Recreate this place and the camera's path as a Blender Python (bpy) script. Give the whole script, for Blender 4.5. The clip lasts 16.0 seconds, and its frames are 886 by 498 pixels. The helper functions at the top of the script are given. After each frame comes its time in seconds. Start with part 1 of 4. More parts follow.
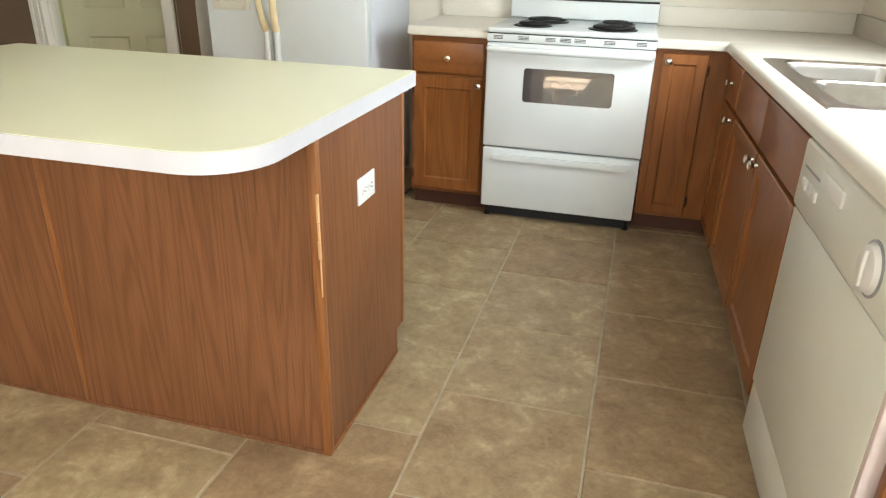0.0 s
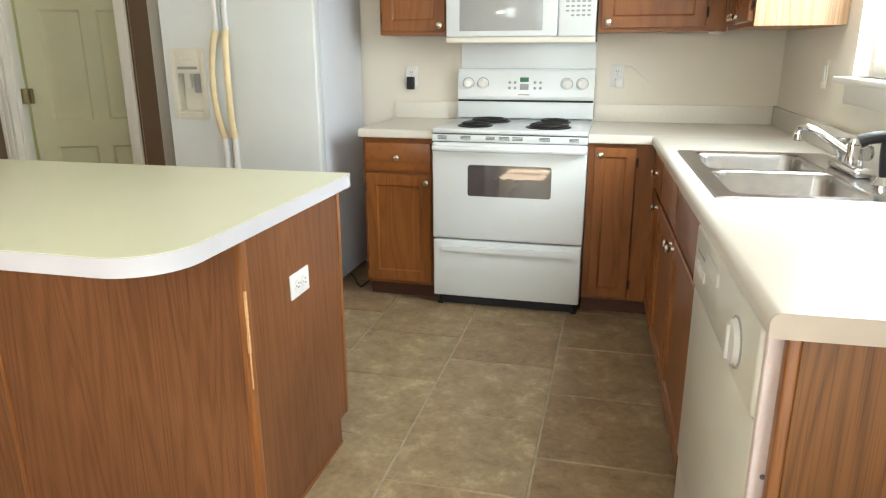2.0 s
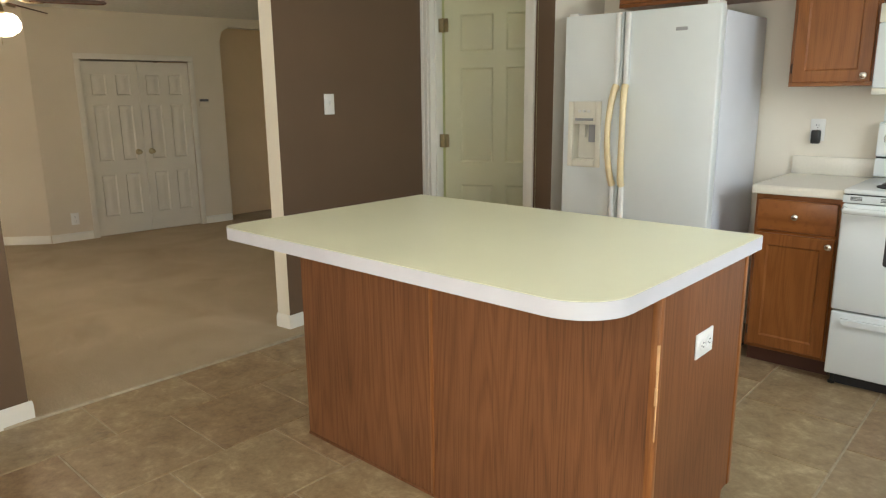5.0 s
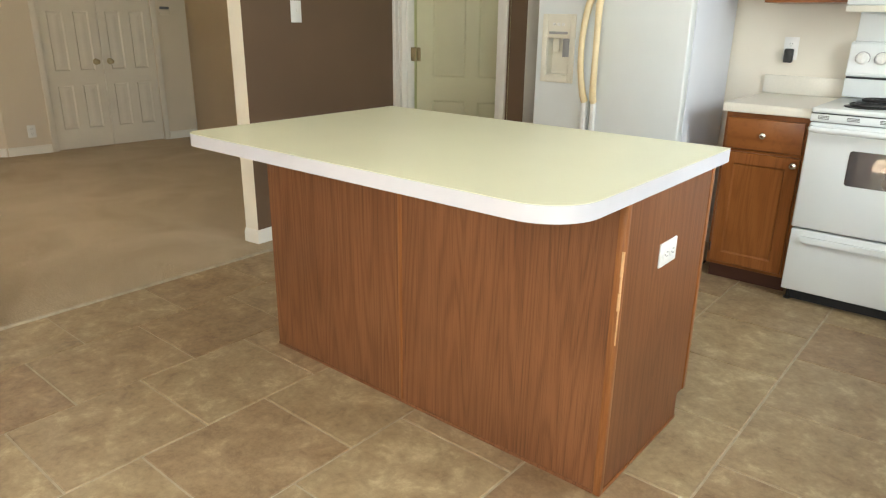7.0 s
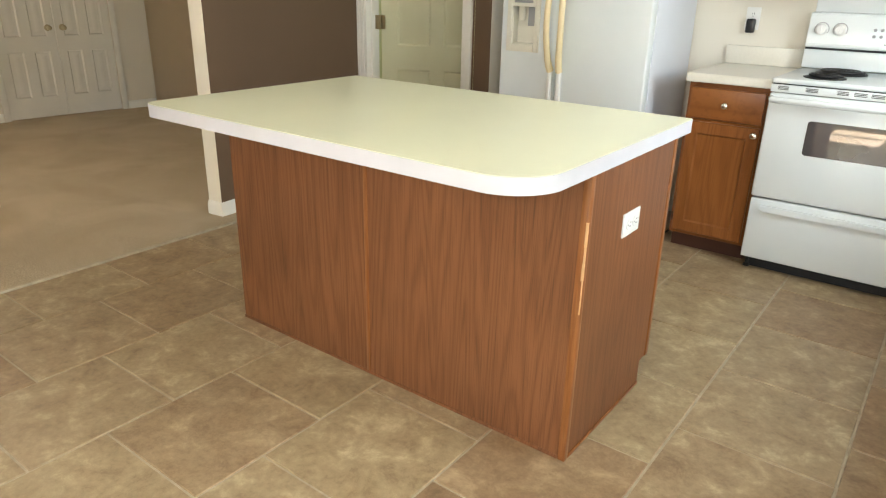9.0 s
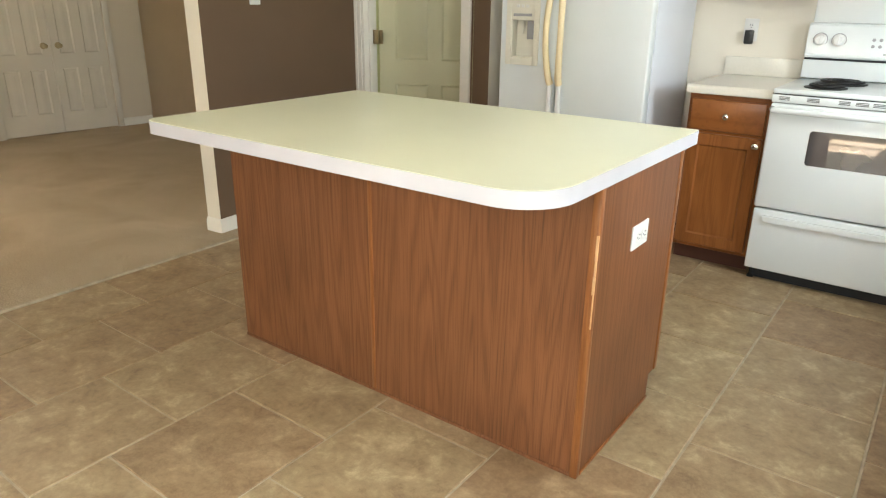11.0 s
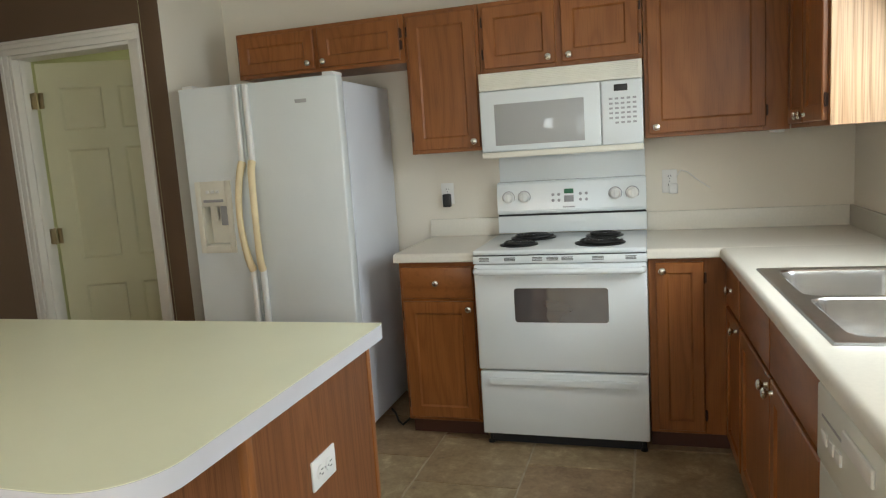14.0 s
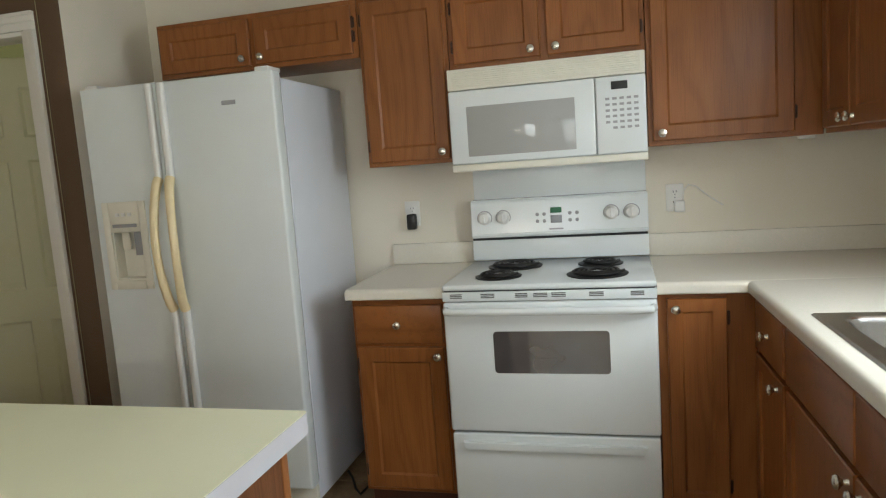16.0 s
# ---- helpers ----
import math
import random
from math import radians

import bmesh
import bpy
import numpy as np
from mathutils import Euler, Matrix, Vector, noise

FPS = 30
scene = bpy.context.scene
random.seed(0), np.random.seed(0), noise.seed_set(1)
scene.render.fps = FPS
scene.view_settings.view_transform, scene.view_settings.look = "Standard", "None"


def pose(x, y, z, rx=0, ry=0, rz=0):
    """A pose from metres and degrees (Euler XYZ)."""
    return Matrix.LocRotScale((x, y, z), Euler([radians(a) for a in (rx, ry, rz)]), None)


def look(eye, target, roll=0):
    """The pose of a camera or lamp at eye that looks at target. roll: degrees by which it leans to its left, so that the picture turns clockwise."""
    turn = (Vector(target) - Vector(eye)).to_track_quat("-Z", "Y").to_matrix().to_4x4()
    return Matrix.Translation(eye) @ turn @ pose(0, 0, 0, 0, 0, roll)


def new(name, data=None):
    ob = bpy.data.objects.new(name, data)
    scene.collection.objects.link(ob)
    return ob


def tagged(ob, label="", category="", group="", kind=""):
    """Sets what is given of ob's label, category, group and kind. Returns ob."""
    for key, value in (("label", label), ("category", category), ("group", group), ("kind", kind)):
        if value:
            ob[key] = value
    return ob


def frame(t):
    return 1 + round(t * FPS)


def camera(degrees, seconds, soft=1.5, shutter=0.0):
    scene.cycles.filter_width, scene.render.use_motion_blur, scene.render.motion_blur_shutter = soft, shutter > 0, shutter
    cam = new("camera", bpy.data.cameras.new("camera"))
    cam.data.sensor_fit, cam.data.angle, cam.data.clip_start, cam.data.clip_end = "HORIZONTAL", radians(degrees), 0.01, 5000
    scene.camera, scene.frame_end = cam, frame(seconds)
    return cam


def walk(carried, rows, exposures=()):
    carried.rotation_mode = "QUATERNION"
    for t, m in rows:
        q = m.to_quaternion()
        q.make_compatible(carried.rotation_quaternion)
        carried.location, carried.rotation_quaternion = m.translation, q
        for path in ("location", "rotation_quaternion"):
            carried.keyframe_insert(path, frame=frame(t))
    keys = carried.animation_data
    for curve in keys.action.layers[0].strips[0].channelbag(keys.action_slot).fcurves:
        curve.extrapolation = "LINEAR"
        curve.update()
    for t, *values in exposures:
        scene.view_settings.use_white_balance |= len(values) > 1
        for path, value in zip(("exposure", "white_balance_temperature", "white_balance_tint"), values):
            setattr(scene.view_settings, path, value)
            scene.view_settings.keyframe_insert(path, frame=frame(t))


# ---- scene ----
cam = camera(65.9, 16.0, 1.2)
PATH = [
    (0, (0.696, -3.896, 1.25), (0.215, -2.129, 0.447), 1.4),
    (0.5, (0.856, -3.946, 1.245), (0.327, -2.201, 0.421), 3.7),
    (1, (0.903, -3.958, 1.24), (0.437, -2.199, 0.409), 2.1),
    (1.5, (0.888, -3.976, 1.268), (0.473, -2.17, 0.514), 0.6),
    (2, (0.875, -3.961, 1.294), (0.413, -2.096, 0.737), -0.2),
    (2.5, (0.85, -3.964, 1.326), (0.321, -2.072, 0.952), 0.8),
    (3, (0.802, -4.023, 1.374), (-0.017, -2.212, 1.147), -1.0),
    (3.5, (0.761, -4.067, 1.375), (-0.34, -2.412, 1.15), 0.7),
    (4, (0.74, -4.096, 1.369), (-0.508, -2.56, 1.078), 0.6),
    (4.5, (0.724, -4.106, 1.357), (-0.608, -2.659, 0.997), -0.0),
    (5, (0.717, -4.103, 1.342), (-0.597, -2.659, 0.908), -0.6),
    (7.5, (0.728, -4.106, 1.29), (-0.453, -2.647, 0.6), 1.2),
    (8, (0.729, -4.102, 1.288), (-0.42, -2.639, 0.556), 1.3),
    (8.5, (0.727, -4.104, 1.292), (-0.401, -2.636, 0.535), 1.0),
    (9, (0.729, -4.102, 1.3), (-0.388, -2.611, 0.573), 1.2),
    (11.5, (0.682, -4.102, 1.294), (-0.425, -2.575, 0.627), 0.4),
    (12, (0.71, -4.113, 1.325), (-0.209, -2.403, 0.841), 1.3),
    (12.5, (0.713, -4.106, 1.356), (-0.158, -2.348, 0.968), -1.6),
    (13, (0.786, -3.966, 1.386), (0.06, -2.12, 1.127), -3.6),
    (13.5, (0.85, -3.774, 1.39), (0.195, -1.894, 1.2), -3.2),
    (14, (0.788, -3.636, 1.375), (0.201, -1.744, 1.097), -3.8),
    (14.5, (0.695, -3.467, 1.386), (0.178, -1.548, 1.158), -5.0),
    (15, (0.723, -3.243, 1.388), (0.11, -1.35, 1.192), -5.8),
    (15.5, (0.754, -3.122, 1.379), (0.102, -1.244, 1.158), -5.2),
    (16, (0.66, -3.061, 1.367), (0.148, -1.143, 1.123), -4.1),
]
EXPOSURES = [(0.0, 2.89), (1.5, 2.84), (2.0, 2.74), (2.5, 2.61), (3.0, 2.32), (3.5, 2.25), (4.5, 2.41), (5.0, 2.54), (7.5, 2.89), (9.0, 2.94), (11.5, 2.89), (12.0, 2.69), (12.5, 2.45), (13.5, 2.12), (14.5, 1.94), (16.0, 1.94)]
walk(cam, [(t, look(eye, target, roll)) for t, eye, target, roll in PATH], EXPOSURES)

# ---- world, sun and window light ----
world = bpy.data.worlds.new("sky")
scene.world = world
world.use_nodes = True
wn = world.node_tree
sky = wn.nodes.new("ShaderNodeTexSky")
sky.sky_type, sky.sun_disc = "NISHITA", False
sky.sun_elevation, sky.sun_rotation = radians(52), radians(184)
wn.nodes["Background"].inputs[1].default_value = 0.06
wn.links.new(sky.outputs[0], wn.nodes["Background"].inputs[0])


def lamp(name, kind, power, m, colour=(1, 1, 1), size=(1, 1)):
    data = bpy.data.lights.new(name, kind)
    data.energy, data.color = power, colour
    if kind == "AREA":
        data.shape, data.size, data.size_y = "RECTANGLE", size[0], size[1]
    if kind == "POINT":
        data.shadow_soft_size = size[0]
    ob = new(name, data)
    ob.matrix_world = m
    return ob


sun = lamp("sun", "SUN", 5.0, look((0.2, -10, 12), (0.0, -4.4, 4.9)), (1, 0.95, 0.87))
sun.data.angle = radians(0.5)
lamp("patio_door_daylight", "AREA", 8.6, look((1.66, -4.75, 1.1), (0, -4.6, 1.0)), (0.86, 0.96, 1.0), (1.7, 1.9))
lamp("dining_window_daylight", "AREA", 2.9, look((0.02, -5.85, 1.5), (0, -3, 1.1)), (0.88, 0.97, 1.0), (0.5, 1.0))
lamp("sink_window_daylight", "AREA", 6, look((1.68, -1.62, 1.65), (0.6, -1.7, 0.9)), (0.88, 0.97, 1.0), (0.9, 0.85))
lamp("living_window_daylight", "AREA", 2.1, look((-5.0, -5.85, 1.4), (-5.0, -3, 1.0)), (1.0, 0.88, 0.72), (1.6, 1.2))
# pantry light source is unseen; this lamp and its window are added
lamp("pantry_added_light", "AREA", 1.05, look((-2.35, 1.28, 1.5), (-2.3, -1, 1.0)), (0.96, 0.97, 0.78), (0.65, 0.95))
lamp("fan_light", "POINT", 2.0, pose(-4.1, -2.74, 1.70), (1, 0.82, 0.58), (0.03,))


# ---- materials ----
def material(name, rough=0.5, metal=0.0, spec=0.5):
    m = bpy.data.materials.new(name)
    m.use_nodes = True
    b = m.node_tree.nodes["Principled BSDF"]
    b.inputs["Roughness"].default_value, b.inputs["Metallic"].default_value = rough, metal
    b.inputs["Specular IOR Level"].default_value = spec
    return m, m.node_tree.nodes, m.node_tree.links, b


def coords(n, l, scale=(1, 1, 1), offset_random=False):
    tc, mp = n.new("ShaderNodeTexCoord"), n.new("ShaderNodeMapping")
    mp.inputs["Scale"].default_value = scale
    l.new(tc.outputs["Object"], mp.inputs["Vector"])
    if offset_random:
        oi, mul = n.new("ShaderNodeObjectInfo"), n.new("ShaderNodeMath")
        mul.operation = "MULTIPLY"
        mul.inputs[1].default_value = 37.0
        l.new(oi.outputs["Random"], mul.inputs[0])
        l.new(mul.outputs[0], mp.inputs["Location"])
    return mp.outputs["Vector"]


def noise_at(n, l, vec, scale, detail=4.0, rough=0.55, distort=0.0):
    t = n.new("ShaderNodeTexNoise")
    t.inputs["Scale"].default_value, t.inputs["Detail"].default_value = scale, detail
    t.inputs["Roughness"].default_value, t.inputs["Distortion"].default_value = rough, distort
    l.new(vec, t.inputs["Vector"])
    return t.outputs["Fac"]


def ramp(n, l, fac, stops):
    r = n.new("ShaderNodeValToRGB")
    while len(r.color_ramp.elements) < len(stops):
        r.color_ramp.elements.new(0.5)
    for e, (p, c) in zip(r.color_ramp.elements, stops):
        e.position, e.color = p, (*c, 1)
    l.new(fac, r.inputs["Fac"])
    return r.outputs["Color"]


def mix(n, l, kind, fac, a, b):
    x = n.new("ShaderNodeMix")
    x.data_type, x.blend_type = "RGBA", kind
    for sock, v in ((x.inputs[0], fac), (x.inputs[6], a), (x.inputs[7], b)):
        if isinstance(v, (int, float)):
            sock.default_value = v
        elif isinstance(v, tuple):
            sock.default_value = (*v, 1)
        else:
            l.new(v, sock)
    return x.outputs[2]


def bump(n, l, b, height, strength, distance=0.002):
    k = n.new("ShaderNodeBump")
    k.inputs["Strength"].default_value, k.inputs["Distance"].default_value = strength, distance
    l.new(height, k.inputs["Height"])
    l.new(k.outputs[0], b.inputs["Normal"])


def plain(name, colour, rough=0.5, metal=0.0, vary=0.06, scale=6.0, relief=0.0, relief_scale=60.0, spec=0.5):
    m, n, l, b = material(name, rough, metal, spec)
    v = coords(n, l)
    f = noise_at(n, l, v, scale, 5)
    lo = tuple(c * (1 - vary) for c in colour)
    hi = tuple(min(1, c * (1 + vary)) for c in colour)
    l.new(ramp(n, l, f, [(0.3, lo), (0.7, hi)]), b.inputs["Base Color"])
    if relief:
        bump(n, l, b, noise_at(n, l, v, relief_scale, 3), relief, 0.003)
    return m


def wood(name, dark, mid, light, rough=0.38, grain=1.0, along=(9, 9, 1.6), line=0.5):
    """Stained oak: long cathedral figure, fine dark pores along the board, slow changes of tone."""
    m, n, l, b = material(name, rough, 0, 0.4)
    v = coords(n, l, tuple(a * 0.55 for a in along), True)
    fld = noise_at(n, l, v, 1.0, 1.2, 0.4, 0.25)
    mul, sn = n.new("ShaderNodeMath"), n.new("ShaderNodeMath")
    mul.operation, sn.operation = "MULTIPLY", "SINE"
    mul.inputs[1].default_value = 75.0 * grain
    l.new(fld, mul.inputs[0])
    l.new(mul.outputs[0], sn.inputs[0])
    mr = n.new("ShaderNodeMapRange")
    mr.inputs[1].default_value, mr.inputs[2].default_value = -1.0, 1.0
    l.new(sn.outputs[0], mr.inputs[0])
    fig = ramp(n, l, mr.outputs[0], [(0.0, dark), (0.30, mid), (1.0, light)])
    pv = coords(n, l, (along[0] * 24, along[1] * 24, along[2] * 4.5), True)
    pores = ramp(n, l, noise_at(n, l, pv, 1.0, 2), [(0.36, (0.35, 0.3, 0.28)), (0.5, (1, 1, 1))])
    tone = ramp(n, l, noise_at(n, l, coords(n, l, (1, 1, 1), True), 2.2, 2), [(0.3, (0.84, 0.82, 0.8)), (0.7, (1.12, 1.1, 1.08))])
    c = mix(n, l, "MULTIPLY", line, fig, pores)
    c = mix(n, l, "MULTIPLY", 1.0, c, tone)
    l.new(c, b.inputs["Base Color"])
    bump(n, l, b, noise_at(n, l, pv, 1.0, 2), 0.12, 0.001)
    return m


OAK = wood("stained_oak", (0.240, 0.083, 0.021), (0.268, 0.095, 0.025), (0.288, 0.105, 0.029), 0.33, 0.9, line=0.2)
OAK_FLAT = wood("stained_oak_rails", (0.240, 0.083, 0.021), (0.268, 0.095, 0.025), (0.288, 0.105, 0.029), 0.33, 0.9, (1.6, 9, 9), line=0.2)
VENEER = wood("oak_veneer_panel", (0.172, 0.067, 0.027), (0.200, 0.080, 0.032), (0.216, 0.089, 0.037), 0.42, 1.25, (15, 15, 1.0), 0.42)
VENEER_END = wood("golden_oak_veneer_end", (0.135, 0.052, 0.014), (0.178, 0.073, 0.020), (0.20, 0.084, 0.024), 0.4, 1.3, (16, 16, 0.8), 0.45)
# pale veneer, with window glare on the cabinet end put into its colour
PALE_END = wood("pale_glare_oak_veneer_end", (0.43, 0.26, 0.14), (0.52, 0.335, 0.19), (0.55, 0.36, 0.21), 0.38, 1.3, (11, 11, 0.55), 0.5)
TRIM_WOOD = wood("orange_oak_trim", (0.24, 0.088, 0.026), (0.27, 0.102, 0.031), (0.29, 0.112, 0.035), 0.35, 0.8, line=0.3)
BARE_WOOD = plain("bare_chipped_wood", (0.62, 0.36, 0.17), 0.7, 0, 0.15, 40)
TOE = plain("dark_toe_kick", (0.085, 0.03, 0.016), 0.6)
CREAM_TOP = plain("cream_laminate", (0.84, 0.84, 0.62), 0.30, 0, 0.02, 3, 0.03, 300)
WHITE_EDGE = plain("white_laminate_edge", (0.58, 0.57, 0.60), 0.38, 0, 0.03, 8)
COUNTER = plain("pale_counter_laminate", (0.74, 0.70, 0.61), 0.26, 0, 0.025, 90, 0.03, 300)
COUNTER_END = plain("counter_end_cap", (0.50, 0.42, 0.34), 0.45)
WALL_WHITE = plain("white_wall_paint", (0.77, 0.715, 0.61), 0.85, 0, 0.03, 1.2, 0.25, 70)
WALL_LIVING = plain("living_wall_paint", (0.65, 0.57, 0.455), 0.85, 0, 0.03, 1.0, 0.25, 70)
WALL_BROWN = plain("brown_wall_paint", (0.135, 0.083, 0.047), 0.8, 0, 0.05, 1.5, 0.3, 70)
WALL_TAN = plain("tan_hall_paint", (0.72, 0.52, 0.32), 0.85, 0, 0.05, 1.5, 0.2, 70)
WALL_PANTRY = plain("pale_green_pantry_paint", (0.60, 0.60, 0.36), 0.8, 0, 0.04, 1.5, 0.2, 70)
CEIL = plain("ceiling_texture_paint", (0.66, 0.64, 0.60), 0.95, 0, 0.05, 25, 0.6, 45)
TRIM_WHITE = plain("white_gloss_trim", (0.80, 0.77, 0.70), 0.35, 0, 0.03, 4)
# cream leaf; the dim yellow-green light on it is put into this colour
DOOR_PAINT = plain("dim_lit_cream_door_paint", (0.58, 0.56, 0.37), 0.42, 0, 0.03, 3, 0.05, 40)
DOOR_WHITE = plain("white_door_paint", (0.68, 0.63, 0.54), 0.45, 0, 0.04, 3)
APPLIANCE = plain("white_enamel", (0.75, 0.785, 0.79), 0.16, 0, 0.015, 4)
FRIDGE_SKIN = plain("pebbled_white_steel", (0.73, 0.765, 0.765), 0.32, 0, 0.02, 4, 0.18, 380)
FRIDGE_SIDE = plain("smooth_white_steel_side", (0.70, 0.72, 0.77), 0.36, 0, 0.03, 3, 0.1, 380)
WHITE_PLASTIC = plain("white_plastic", (0.78, 0.77, 0.74), 0.35, 0, 0.03, 10)
ALMOND = plain("yellowed_plastic", (0.80, 0.66, 0.40), 0.4, 0, 0.10, 9)
CREAM_PLASTIC = plain("aged_cream_plastic", (0.78, 0.75, 0.65), 0.38, 0, 0.05, 8)
DW_WHITE = plain("off_white_enamel", (0.74, 0.745, 0.67), 0.28, 0, 0.03, 4)
# dishwasher side strip, pinker than the off-white door
PINK_STRIP = plain("pinkish_flange", (0.70, 0.58, 0.55), 0.5, 0, 0.05, 10)
BLACK = plain("black_plastic", (0.012, 0.012, 0.012), 0.4)
COIL = plain("black_iron_coil", (0.016, 0.015, 0.015), 0.5, 0.3, 0.3, 50)
DARK_SEAM = plain("dark_gap", (0.02, 0.02, 0.022), 0.7)
GREY = plain("grey_print", (0.35, 0.35, 0.36), 0.5)
DARK_GREY = plain("dark_grey_print", (0.10, 0.10, 0.10), 0.5)
STEEL = plain("brushed_steel", (0.55, 0.54, 0.53), 0.24, 1.0, 0.08, 30, 0.05, 200)
CHROME = plain("chrome", (0.78, 0.78, 0.78), 0.10, 1.0, 0.02)
NICKEL = plain("satin_nickel", (0.72, 0.70, 0.64), 0.22, 1.0, 0.03)
BRASS = plain("aged_brass", (0.44, 0.36, 0.22), 0.32, 1.0, 0.1, 30)
HINGE_DARK = plain("dark_bronze_hinge", (0.06, 0.03, 0.02), 0.45, 0.6)
FAN_WOOD = wood("dark_fan_blade", (0.07, 0.03, 0.015), (0.11, 0.045, 0.02), (0.14, 0.06, 0.03), 0.4, 1, (0.7, 9, 9))
GROUND = plain("dry_lawn", (0.16, 0.17, 0.07), 0.9, 0, 0.3, 3)


def glass_dark():
    m, n, l, b = material("smoked_oven_glass", 0.02, 0.0, 0.6)
    v = coords(n, l)
    b.inputs["IOR"].default_value = 2.3
    l.new(ramp(n, l, noise_at(n, l, v, 5, 2), [(0.3, (0.07, 0.07, 0.072)), (0.7, (0.09, 0.09, 0.093))]), b.inputs["Base Color"])
    return m


def glass_mesh():
    m, n, l, b = material("microwave_screen_glass", 0.006, 0.0, 0.5)
    v = coords(n, l)
    l.new(ramp(n, l, noise_at(n, l, v, 900, 1), [(0.4, (0.36, 0.36, 0.35)), (0.6, (0.45, 0.45, 0.44))]), b.inputs["Base Color"])
    return m


def clear():
    m, n, l, b = material("clear_glass", 0.02)
    b.inputs["Transmission Weight"].default_value = 1.0
    b.inputs["IOR"].default_value = 1.45
    return m


def glow(name, colour, strength):
    m, n, l, b = material(name, 0.4)
    b.inputs["Base Color"].default_value = (*colour, 1)
    b.inputs["Emission Color"].default_value = (*colour, 1)
    b.inputs["Emission Strength"].default_value = strength
    return m


def tile_material():
    """Matt ceramic with cloudy brown mottling and paler veins; each tile takes its own part of the pattern."""
    m, n, l, b = material("brown_mottled_tile", 0.42, 0, 0.4)
    v = coords(n, l, (1, 1, 1), True)
    cloud = ramp(n, l, noise_at(n, l, v, 8.5, 7, 0.7, 0.35), [(0.28, (0.225, 0.154, 0.090)), (0.42, (0.325, 0.238, 0.139)), (0.55, (0.384, 0.292, 0.175)), (0.68, (0.52, 0.42, 0.26))])
    fine = ramp(n, l, noise_at(n, l, v, 42, 4, 0.7), [(0.3, (0.82, 0.80, 0.78)), (0.7, (1.1, 1.1, 1.1))])
    oi = n.new("ShaderNodeObjectInfo")
    tone = ramp(n, l, oi.outputs["Random"], [(0.0, (0.84, 0.75, 0.70)), (0.35, (0.95, 0.91, 0.88)), (0.65, (0.98, 0.97, 0.95)), (1.0, (1.05, 1.06, 1.02))])
    c = mix(n, l, "MULTIPLY", 1.0, mix(n, l, "MULTIPLY", 1.0, cloud, fine), tone)
    l.new(c, b.inputs["Base Color"])
    rr = n.new("ShaderNodeMapRange")
    rr.inputs[3].default_value, rr.inputs[4].default_value = 0.32, 0.55
    l.new(noise_at(n, l, v, 12, 4), rr.inputs[0])
    l.new(rr.outputs[0], b.inputs["Roughness"])
    bump(n, l, b, noise_at(n, l, v, 22, 5), 0.22, 0.002)
    return m


def carpet_material():
    m, n, l, b = material("beige_cut_pile_carpet", 0.95, 0, 0.1)
    v = coords(n, l)
    big = ramp(n, l, noise_at(n, l, v, 1.7, 4, 0.6, 0.8), [(0.3, (0.44, 0.35, 0.24)), (0.5, (0.50, 0.405, 0.285)), (0.7, (0.56, 0.455, 0.33))])
    fine = ramp(n, l, noise_at(n, l, v, 160, 2), [(0.3, (0.7, 0.7, 0.7)), (0.7, (1.15, 1.15, 1.15))])
    l.new(mix(n, l, "MULTIPLY", 1.0, big, fine), b.inputs["Base Color"])
    bump(n, l, b, noise_at(n, l, v, 220, 2), 0.7, 0.006)
    return m


OVEN_GLASS, MW_GLASS, GLASS = glass_dark(), glass_mesh(), clear()
TILE, CARPET = tile_material(), carpet_material()
GROUT = plain("sandy_grout", (0.44, 0.365, 0.26), 0.9, 0, 0.15, 20)
BULB = glow("lit_bulb", (1, 0.90, 0.76), 40)
FAN_GLOW = glow("lit_frosted_shade", (1, 0.9, 0.74), 1.6)
GREEN_LED = glow("dim_green_display", (0.03, 0.12, 0.06), 0.08)


# ---- building helpers ----
def box(bm, x0, x1, y0, y1, z0, z1, bevel=0.0, seg=2):
    r = bmesh.ops.create_cube(bm, size=1.0)
    vs = r["verts"]
    for v in vs:
        v.co = Vector(((x0 + x1) / 2 + v.co.x * (x1 - x0), (y0 + y1) / 2 + v.co.y * (y1 - y0), (z0 + z1) / 2 + v.co.z * (z1 - z0)))
    if bevel:
        edges = list({e for v in vs for e in v.link_edges})
        bmesh.ops.bevel(bm, geom=edges, offset=bevel, segments=seg, affect="EDGES", profile=0.5)
    return bm


def B(x0, x1, y0, y1, z0, z1, bevel=0.0, seg=2):
    return box(bmesh.new(), x0, x1, y0, y1, z0, z1, bevel, seg)


def lathe(bm, profile, centre, axis="z", seg=20):
    """Turns (radius, height) pairs about an axis through centre."""
    c = Vector(centre)
    rings = []
    for r, h in profile:
        ring = []
        for i in range(seg):
            a = 2 * math.pi * i / seg
            u, w = r * math.cos(a), r * math.sin(a)
            p = {"z": (u, w, h), "y": (u, h, w), "x": (h, u, w)}[axis]
            ring.append(bm.verts.new(c + Vector(p)))
        rings.append(ring)
    for a, b in zip(rings, rings[1:]):
        for i in range(seg):
            bm.faces.new((a[i], a[(i + 1) % seg], b[(i + 1) % seg], b[i]))
    bm.faces.new(rings[0])
    bm.faces.new(rings[-1])
    bmesh.ops.recalc_face_normals(bm, faces=bm.faces)
    return bm


